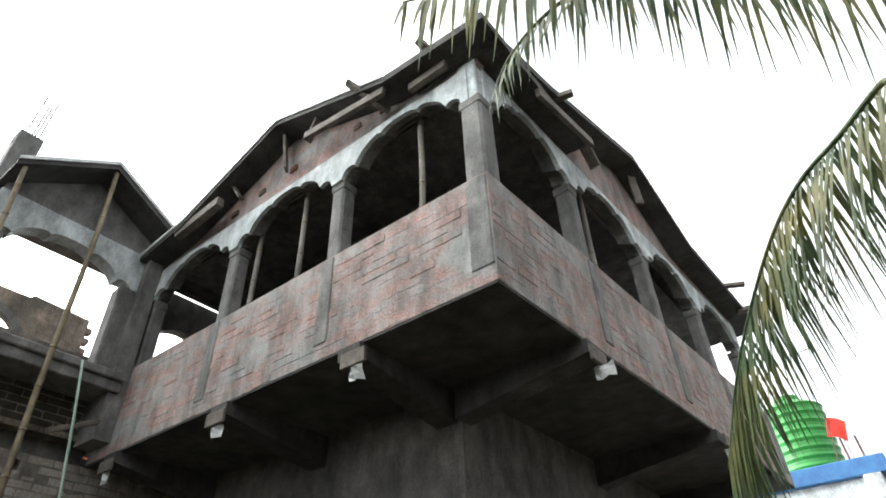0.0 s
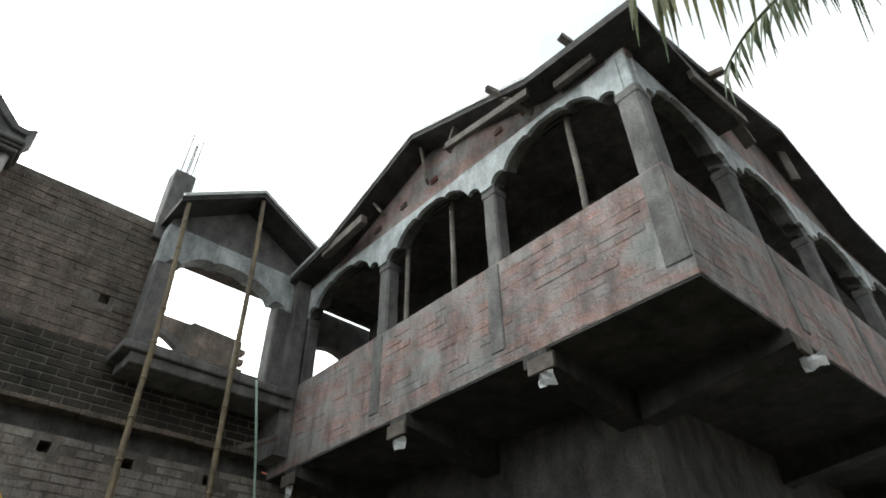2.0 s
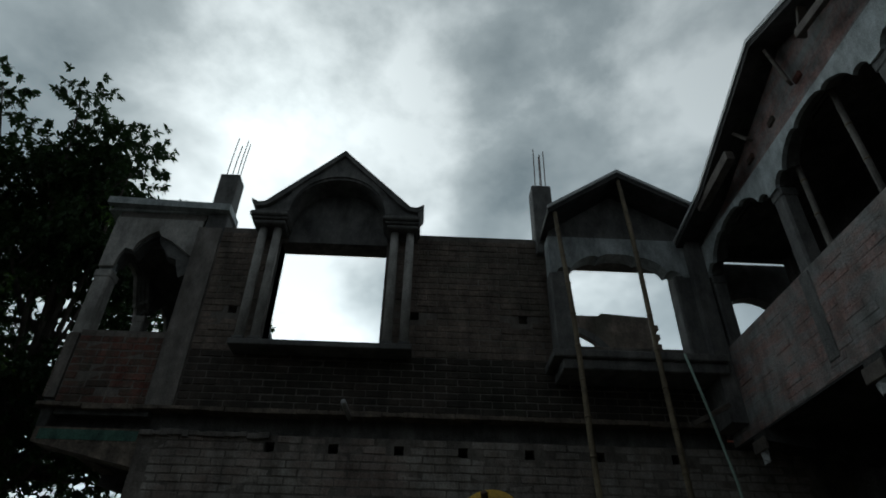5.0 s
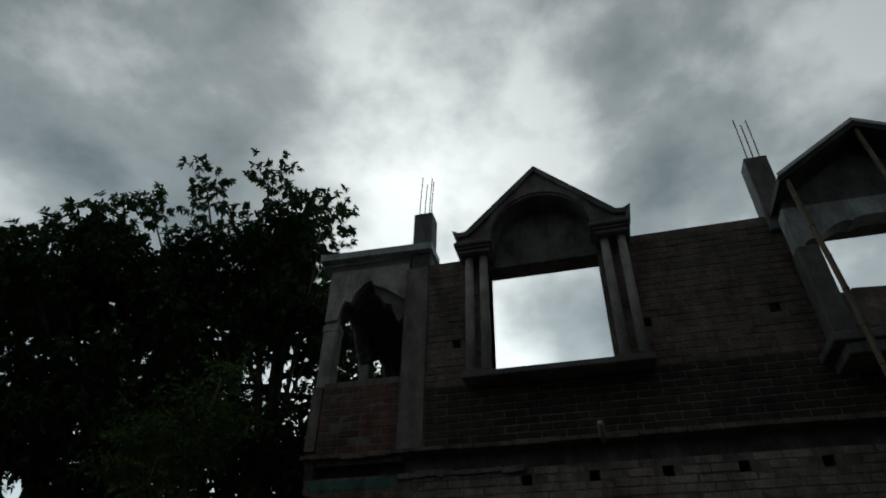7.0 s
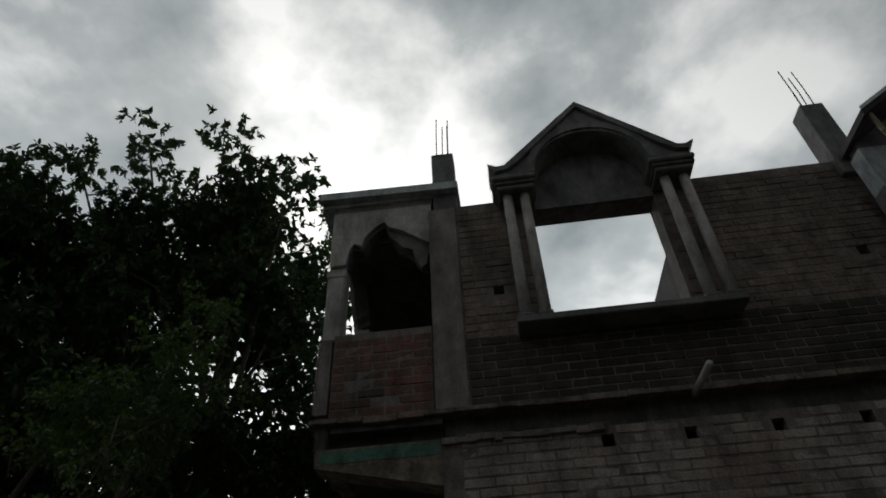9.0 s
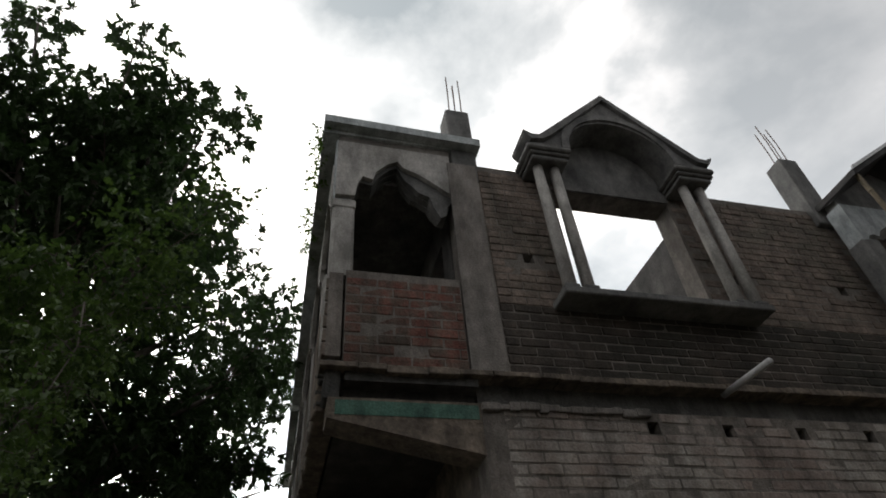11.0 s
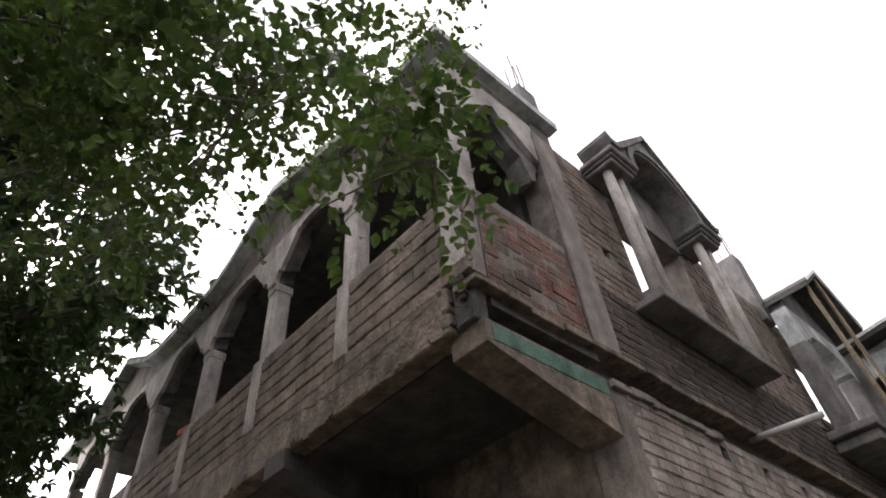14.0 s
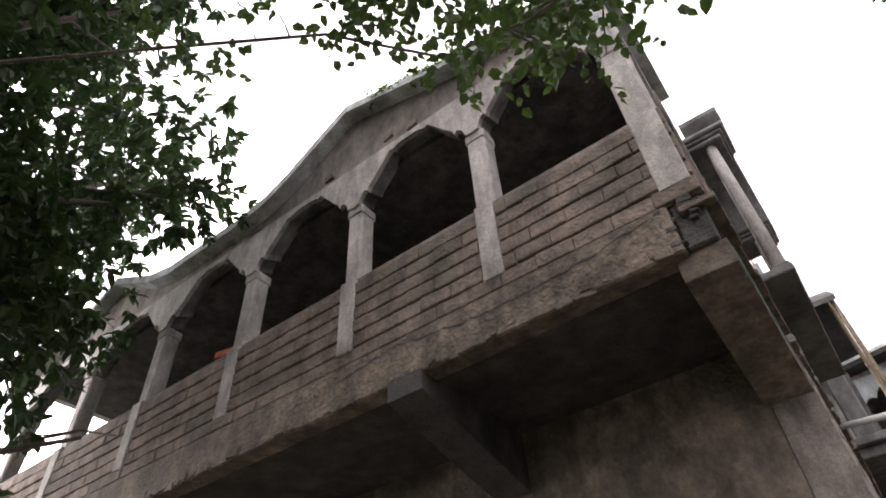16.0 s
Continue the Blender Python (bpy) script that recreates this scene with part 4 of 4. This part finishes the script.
crown = new("crown", sprays("crown", near_centres, 62, 0.042, 0.0145, 9, LEAF_NEAR, 0.4))
crown.parent = young

# a low tree behind the path whose branch tip hangs into the view
shade = thing("garden_tree", "small garden tree with a drooping leafy branch", "tree", Matrix.Translation((-0.7, -4.2, 0)))
ST = Vector((-0.7, -4.2, 0))
part("trunk", tube([(0, 0, 0), (0.04, 0.1, 1.4), (-0.05, 0.3, 2.7)], [0.09, 0.07, 0.045], 10), BARK, shade, smooth=True)
tip = [Vector(p) - ST for p in ((-1.52, -1.81, 2.9), (-1.49, -1.86, 2.95))]
part("limb", tube([(-0.05, 0.3, 2.68), tip[1] + Vector((0.1, -0.7, 0.25)), tip[1], tip[0] + Vector((0, 0, 0.04))], [0.03, 0.014, 0.008, 0.004], 7), BARK, shade, smooth=True)
crown = new("crown", sprays("crown", [(tip[0], 0.03), (tip[1], 0.06), (tip[1] + Vector((0.05, -0.25, 0.1)), 0.1), (Vector((-0.1, 0.35, 2.8)), 0.4)], 30, 0.085, 0.019, 13, LEAF, 0.5, True))
crown.parent = shade


# ---- coconut palm fronds ----
def frond(label, pts, length, fall, step, seed, tint=PALM, both=True, tip_short=0.5):
    """A long midrib with narrow hanging leaflets on both sides."""
    rnd = random.Random(seed)
    ob = thing("palm_frond", label, "palm frond", Matrix.Translation(pts[0]), "coconut palm fronds")
    o = Vector(pts[0])
    P = [Vector(p) - o for p in pts]
    fine = []
    for i in range(len(P) - 1):
        p0, p1, p2, p3 = P[max(i - 1, 0)], P[i], P[i + 1], P[min(i + 2, len(P) - 1)]
        for k in range(10):
            t = k / 10
            fine.append(0.5 * ((2 * p1) + (p2 - p0) * t + (2 * p0 - 5 * p1 + 4 * p2 - p3) * t * t + (3 * p1 - p0 - 3 * p2 + p3) * t ** 3))
    fine.append(P[-1])
    part("midrib", tube(fine, [0.014 * (1 - 0.8 * k / len(fine)) + 0.002 for k in range(len(fine))], 6), PALM, ob, smooth=True)
    total, acc, n = sum((b - a).length for a, b in zip(fine, fine[1:])), 0.0, 0
    run = 0.0
    for a, b in zip(fine, fine[1:]):
        d = (b - a)
        run += d.length
        acc += d.length
        while acc > step:
            acc -= step
            f = run / total
            ll = length * (1 - tip_short * f * f) * rnd.uniform(0.8, 1.1)
            dn = d.normalized()
            side = dn.cross(Vector((0, 0, 1))).normalized()
            for s in ((1, -1) if both else (1,)):
                start = a.lerp(b, rnd.random())
                out = (side * s * rnd.uniform(0.25, 0.6) + dn * rnd.uniform(0.3, 0.7) + Vector(fall) * rnd.uniform(0.8, 1.2)).normalized()
                bm = bmesh.new()
                w = 0.011 * rnd.uniform(0.8, 1.2)
                prev = None
                for k in range(6):
                    g = k / 5
                    c = start + out * ll * g + Vector((0, 0, -0.32 * ll * g * g))
                    ws = w * (0.5 + g * 1.5 if g < 0.3 else (1.05 - g) * 1.3)
                    sd = out.cross(dn).normalized().cross(out).normalized() * max(ws, 0.0008)
                    row = [bm.verts.new(c - sd), bm.verts.new(c + Vector((0, 0, -0.004))), bm.verts.new(c + sd)]
                    if prev:
                        bm.faces.new((prev[0], prev[1], row[1], row[0]))
                        bm.faces.new((prev[1], prev[2], row[2], row[1]))
                    prev = row
                part("leaflet", bm, tint, ob)
                n += 1
    return ob


frond("green coconut palm frond hanging with long narrow leaflets", [(1.42, 2.3, 4.3), (0.51, 2.34, 3.5), (0.05, 2.23, 3.51), (-0.39, 1.95, 3.56), (-0.86, 1.66, 3.63), (-1.28, 1.48, 3.7)],
      0.50, (0, 0, -3.2), 0.042, 1, tip_short=0.45)
frond("green coconut palm frond with yellowed drooping tip leaflets", [(1.42, 2.1, 4.25), (-0.0, 1.81, 3.71), (-0.34, 1.8, 3.6), (-0.64, 1.83, 3.59), (-0.86, 1.87, 3.61), (-1.04, 1.93, 3.6), (-1.18, 2.01, 3.57)],
      0.24, (0, 0, -1.6), 0.032, 2, tip_short=0.4)
frond("arching coconut palm frond with browned leaflet tips", [(1.42, 2.12, 4.18), (0.25, 2.3, 2.98), (0.08, 2.47, 3.0), (-0.08, 2.64, 3.0), (-0.26, 2.8, 2.99), (-0.45, 2.96, 2.89), (-0.68, 3.16, 2.67), (-0.86, 3.33, 2.45), (-1.02, 3.43, 2.14)],
      0.55, (0.18, 0.05, -1.3), 0.021, 3, tip_short=0.35)
palm = thing("coconut_palm", "leaning coconut palm trunk behind the path", "palm tree", Matrix.Translation((2.1, 2.0, 0)))
part("trunk", tube([(0, 0, 0), (-0.1, 0.05, 1.5), (-0.35, 0.1, 3.0), (-0.6, 0.12, 4.3)], [0.17, 0.13, 0.12, 0.11], 12), BARK, palm, smooth=True)

# ---- neighbouring house beyond the right wing ----
house = thing("neighbour_house", "whitewashed house with a blue roof edge beyond the wing", "house", Matrix.Translation((-0.72, 14.0, 0)))
part("wall", box(-6.0, -0.15, 0.15, 6.0, 0, 4.5), WHITE, house)
part("roof_edge", box(-6.1, 0.0, 0.0, 6.1, 4.5, 4.82, 0.02), BLUE, house)
part("pillar", box(-0.45, -0.16, -0.05, 0.14, 0, 4.5, 0.01), WHITE, house)
for dx, dy in ((-0.55, 0.3), (-0.3, 0.35)):
    part("steel_bar", tube([(dx, dy, 4.8), (dx - 0.02, dy, 5.3)], [0.02, 0.02], 6), STEEL, house)
tank = thing("water_tank", "ribbed bright green plastic water tank on the roof", "water tank", Matrix.Translation((-2.0, 14.9, 4.82)))
prof = []
for k in range(23):
    z = 0.05 + k * 0.06
    prof.append((0.60 + (0.025 if k % 3 == 1 else 0.0), z))
prof = [(0.56, 0.0)] + prof + [(0.5, 1.46), (0.25, 1.58), (0.24, 1.64), (0.01, 1.65)]
bm = bmesh.new()
add_tube(bm, [(0, 0, z + 0.0001 * i) for i, (r, z) in enumerate(prof)], [r for r, z in prof], 32)
part("body", bm, TANK, tank, smooth=False)
part("lid", tube([(0, 0, 1.6), (0, 0, 1.68)], [0.26, 0.25], 24), TANK, tank)
flag = thing("flag", "small red cloth flag on a thin pole", "flag", Matrix.Translation((-1.45, 14.1, 4.82)))
part("pole", tube([(0, 0, 0), (0.1, 0, 0.9)], [0.012, 0.01], 6), STEEL, flag)
bm = bmesh.new()
rows = [[bm.verts.new((0.08 - 0.03 * j + 0.10 * i, 0.02 * math.sin(i * 1.4 + j), 0.85 - 0.12 * j - 0.035 * i * i * 0.5)) for i in range(4)] for j in range(4)]
for j in range(3):
    for i in range(3):
        bm.faces.new((rows[j][i], rows[j + 1][i], rows[j + 1][i + 1], rows[j][i + 1]))
part("cloth", bm, RED_CLOTH, flag)
aerial = thing("aerial", "thin metal television aerial on a mast", "antenna", Matrix.Translation((-1.25, 14.3, 4.82)))
part("mast", tube([(0.05, 0, 0), (-0.05, 0, 1.6), (-0.12, 0, 2.35)], [0.02] * 3, 6), PIPE, aerial)
part("boom", tube([(-0.38, 0, 2.32), (0.2, 0, 2.38)], [0.018] * 2, 6), PIPE, aerial)
for k in range(5):
    part("rod", tube([(-0.36 + k * 0.13, -0.22, 2.325 + k * 0.013), (-0.36 + k * 0.13, 0.22, 2.325 + k * 0.013)], [0.007] * 2, 5), PIPE, aerial)

# ---- unfinished wall behind the open bay ----
back = thing("unfinished_wall", "half-built brick wall with an arched opening and toothed end", "wall", face_frame(-9.0, 1.4, 0, 1, -1, 0))
bk = [(-0.6, 4.0), (-0.35, 4.0), (-0.35, 5.0)]
bk += [(0.5 - 0.85 * math.cos(a), 5.0 + 0.82 * math.sin(a)) for a in [math.pi * k / 14 for k in range(15)]]
bk += [(1.35, 4.0), (1.98, 4.0)]
for k in range(12):
    z = 4.1 + k * 0.16
    bk += [(1.98, z), (2.06, z), (2.06, z + 0.08), (1.98, z + 0.08)]
bk += [(1.98, 6.06), (1.2, 6.11), (1.15, 6.06), (-0.6, 6.06)]
part("brick_body", prism(bk, 0.0, 0.12), BRICK_BROWN, back)
part("arch_ring", prism([(0.5 - 0.93 * math.cos(a), 5.0 + 0.90 * math.sin(a)) for a in [math.pi * k / 14 for k in range(15)]]
                        + [(0.5 - 0.835 * math.cos(a), 5.0 + 0.805 * math.sin(a)) for a in [math.pi * k / 14 for k in range(14, -1, -1)]], -0.03, -0.002), CONCRETE, back)
struct(part("floor_upper_front", box(-15.2, -7.42, -2.7, 4.3, SLAB + 0.02, SLAB + 0.17), SHADE_CONCRETE), "rough concrete upper floor slab", "floor slab")
struct(part("wall_back_upper", box(-9.24, -9.02, 3.6, 4.9, SLAB + 0.17, 5.1), BRICK_RED), "low unfinished red brick wall", "wall")

# ---- added unseen walls round the yard, behind the path, to block low sky light ----
# dark colour also keeps their bounced light down
struct(part("wall_yard_east", box(3.2, 3.45, -14, 5.5, 0, 6.5), SHADE_WALL), "added unseen wall that blocks the low eastern sky", "wall")
struct(part("wall_yard_far", box(-24, -5.0, -15.2, -14.95, 0, 4.0), SHADE_WALL), "plain weathered yard wall", "wall")
struct(part("wall_yard_south", box(-5.0, 3.2, -12.3, -12.05, 0, 4.5), SHADE_WALL), "plain weathered yard wall", "wall")


# ---- timber and odds and ends ----
def plank(a, b, w, t, label, name="timber_plank", mat=TIMBER, group="formwork timber", cat="plank"):
    a, b = Vector(a), Vector(b)
    m = Matrix.Translation(a) @ (b - a).to_track_quat('X', 'Z').to_matrix().to_4x4()
    bm = box(0, (b - a).length, -w / 2, w / 2, -t / 2, t / 2, 0.004)
    return tagged(part(name, bm, mat, None, "", m), label, cat, group)


rough = "rough weathered formwork plank under the eave"
for a, b, w, t in (((-4.46, 3.10, 6.52), (-4.40, 3.14, 6.0), 0.10, 0.03), ((-3.98, 3.06, 6.08), (-3.85, 3.06, 6.34), 0.08, 0.03), ((-3.95, 3.0, 6.08), (-2.85, 3.0, 5.92), 0.05, 0.09),
                   ((-3.22, 2.86, 6.22), (-2.95, 3.18, 5.88), 0.07, 0.05), ((-2.62, 3.10, 5.86), (-2.2, 3.10, 5.86), 0.06, 0.09), ((-5.36, 3.08, 6.36), (-5.15, 3.12, 6.02), 0.08, 0.03),
                   ((-6.15, 3.0, 5.93), (-5.35, 3.0, 6.0), 0.09, 0.12), ((-2.35, 2.88, 6.12), (-2.25, 3.2, 5.95), 0.07, 0.05),
                   ((-1.80, 4.25, 6.12), (-1.6, 4.32, 6.14), 0.07, 0.06), ((-1.75, 3.85, 5.82), (-1.75, 4.9, 5.98), 0.05, 0.1), ((-1.86, 4.95, 6.14), (-1.84, 5.1, 5.84), 0.12, 0.03),
                   ((-1.86, 6.3, 6.62), (-1.84, 6.28, 6.1), 0.1, 0.03), ((-1.84, 6.95, 6.42), (-1.84, 7.25, 6.2), 0.16, 0.03), ((-1.8, 8.6, 6.02), (-1.48, 8.75, 6.0), 0.08, 0.05),
                   ((-1.8, 9.3, 5.92), (-1.35, 9.5, 6.0), 0.09, 0.06)):
    skew = [SKEW * (p[1] - 3.2) if p[0] > -1.95 else 0.0 for p in (a, b)]
    plank((a[0] + skew[0], *a[1:]), (b[0] + skew[1], *b[1:]), w, t, rough)
for x, y, nx, ny in ((-3.22, 3.2, 0, -1), (-4.84, 3.2, 0, -1), (-6.6, 3.2, 0, -1), (-1.90, 4.35, 1, 0), (-1.75, 6.9, 1, 0)):
    p = Vector((x, y, 3.36))
    n = Vector((nx, ny, 0))
    s = Vector((-ny, nx, 0))
    plank(p - s * 0.12 + n * 0.03, p + s * 0.12 + n * 0.03, 0.03, 0.12, "wet wooden form board at a beam's end", "form_board")
    bm = bmesh.new()
    rr = random.Random(int(x * 100))
    rows = [[bm.verts.new((-0.07 + 0.05 * i + rr.uniform(-.012, .012), 0.03 + rr.uniform(-.03, .03), -0.06 - 0.05 * j + rr.uniform(-.015, .015))) for i in range(4)] for j in range(3)]
    for j in range(2):
        for i in range(3):
            bm.faces.new((rows[j][i], rows[j + 1][i], rows[j + 1][i + 1], rows[j][i + 1]))
    rag = part("plastic_scrap", bm, SHEET, None, "", Matrix.Translation(p + n * 0.04))
    rag.modifiers.new("thick", 'SOLIDIFY').thickness = 0.004
    tagged(rag, "torn pale plastic sheet caught under a beam's end", "plastic sheet", "plastic scraps")
tagged(part("drain_pipe", tube([(-7.2, -0.87, 3.70), (-6.6, -0.88, 3.66)], [0.027, 0.027], 14), PIPE, smooth=True), "short grey plastic drain pipe out of the wall", "pipe")
tagged(part("rope", tube([(-6.6, 2.63, 4.3), (-6.58, 2.73, 3.7), (-6.56, 2.83, 3.0), (-6.55, 2.9, 1.6), (-6.55, 2.92, 0.02)], [0.014] * 5, 8), ROPE, smooth=True), "thin pale green pole hanging beside the bay", "pole")
plank((-6.62, 2.55, 3.55), (-6.66, 3.0, 3.78), 0.05, 0.05, "dark timber strut beside the green pole", "timber_strut")
dish = thing("satellite_dish", "yellow satellite dish with a dark feed arm on the wall", "satellite dish", Matrix.Translation((-6.86, 0.56, 2.66)) @ Matrix.Rotation(radians(62), 4, 'Y') @ Matrix.Rotation(radians(14), 4, 'X'))
bm = bmesh.new()
rings = [[bm.verts.new((r * 0.30 * math.cos(2 * math.pi * k / 28), r * 0.30 * math.sin(2 * math.pi * k / 28), 0.07 * r * r)) for k in range(28)] for r in (0.02, 0.4, 0.75, 1.0)]
for a, b in zip(rings, rings[1:]):
    for k in range(28):
        bm.faces.new((a[k], a[(k + 1) % 28], b[(k + 1) % 28], b[k]))
reflector = part("reflector", bm, YELLOW, dish, smooth=True)
reflector.modifiers.new("thick", 'SOLIDIFY').thickness = 0.006
part("feed_arm", tube([(-0.28, 0, 0.05), (-0.12, 0, 0.26), (-0.02, 0, 0.33)], [0.012] * 3, 8), STEEL, dish)
part("feed_horn", tube([(-0.03, 0, 0.36), (0.0, 0, 0.29)], [0.028, 0.034], 12), STEEL, dish)
part("bracket", tube([(0, 0, -0.005), (-0.06, 0, -0.12), (-0.13, 0, -0.30)], [0.02, 0.02, 0.02], 8), STEEL, dish)
tagged(part("loose_brick", box(-0.12, 0.12, -0.055, 0.055, 0, 0.07, 0.006), BRICK_RED, None, "", pose(-11.13, -4.03, RAIL_L, 0, 0, 12)), "loose red brick lying on the parapet", "brick")

for m, places, mat in ((RIGHT_S, [(2.41, 6.06), (2.93, 6.03), (1.45, 6.04), (1.09, 6.03), (3.4, 5.97)], BRICK_CORNER), (LEFT_S, [(2.13, 6.12), (2.86, 6.08), (1.17, 6.19), (1.85, 6.05), (3.87, 6.05)], BRICK_BROWN)):
    for u, z in places:
        stub = part("brick_stub", box(-0.055, 0.055, -0.012, 0.06, -0.035, 0.035, 0.006, 0.006), mat, None, "", m @ pose(u, 0.02, z, 0, 4, 3))
        tagged(stub, "broken brick end set in the gable wall", "brick", "gable brick ends")

# ---- brickwork ----
rnd = random.Random(11)
HOLES = LOW_HOLES + HIGH_HOLES


def wall_keep(a, b, z0, z1):
    if W0 - 0.02 < b and a < W1 + 0.02 and WZ0 - 0.01 < z1 and z0 < WZ1 + 0.0 and not (b <= W0 + 0.02 or a >= W1 - 0.02):
        return False
    if a < D1 and b > D0 + 0.02 and z1 > DZ0:
        return False
    return not any(a < u + 0.045 and b > u - 0.045 and z0 < z + 0.05 and z1 > z - 0.05 for u, z in HOLES)


LATER.append((wall_low, L_PIER + 0.16, YL + 3.9, 1.6, SLAB - 0.005, 0.07, 0.012, BRICK_WALL, wall_keep, False))
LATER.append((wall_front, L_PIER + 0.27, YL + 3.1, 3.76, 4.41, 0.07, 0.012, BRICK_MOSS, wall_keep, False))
LATER.append((wall_front, L_PIER + 0.27, YL + 3.1, 4.408, TOP - 0.01, 0.076, 0.006, BRICK_BROWN, wall_keep, False))
for ob, u0, u1, z0, z1, h, joint, mat, keep, right in LATER:
    lay_bricks(ob, u0, u1, z0, z1, 0.24, h, joint, mat, rnd, keep, 150 if ob is wall_front else 300, 0.003 if h > 0.08 else 0.009, right)
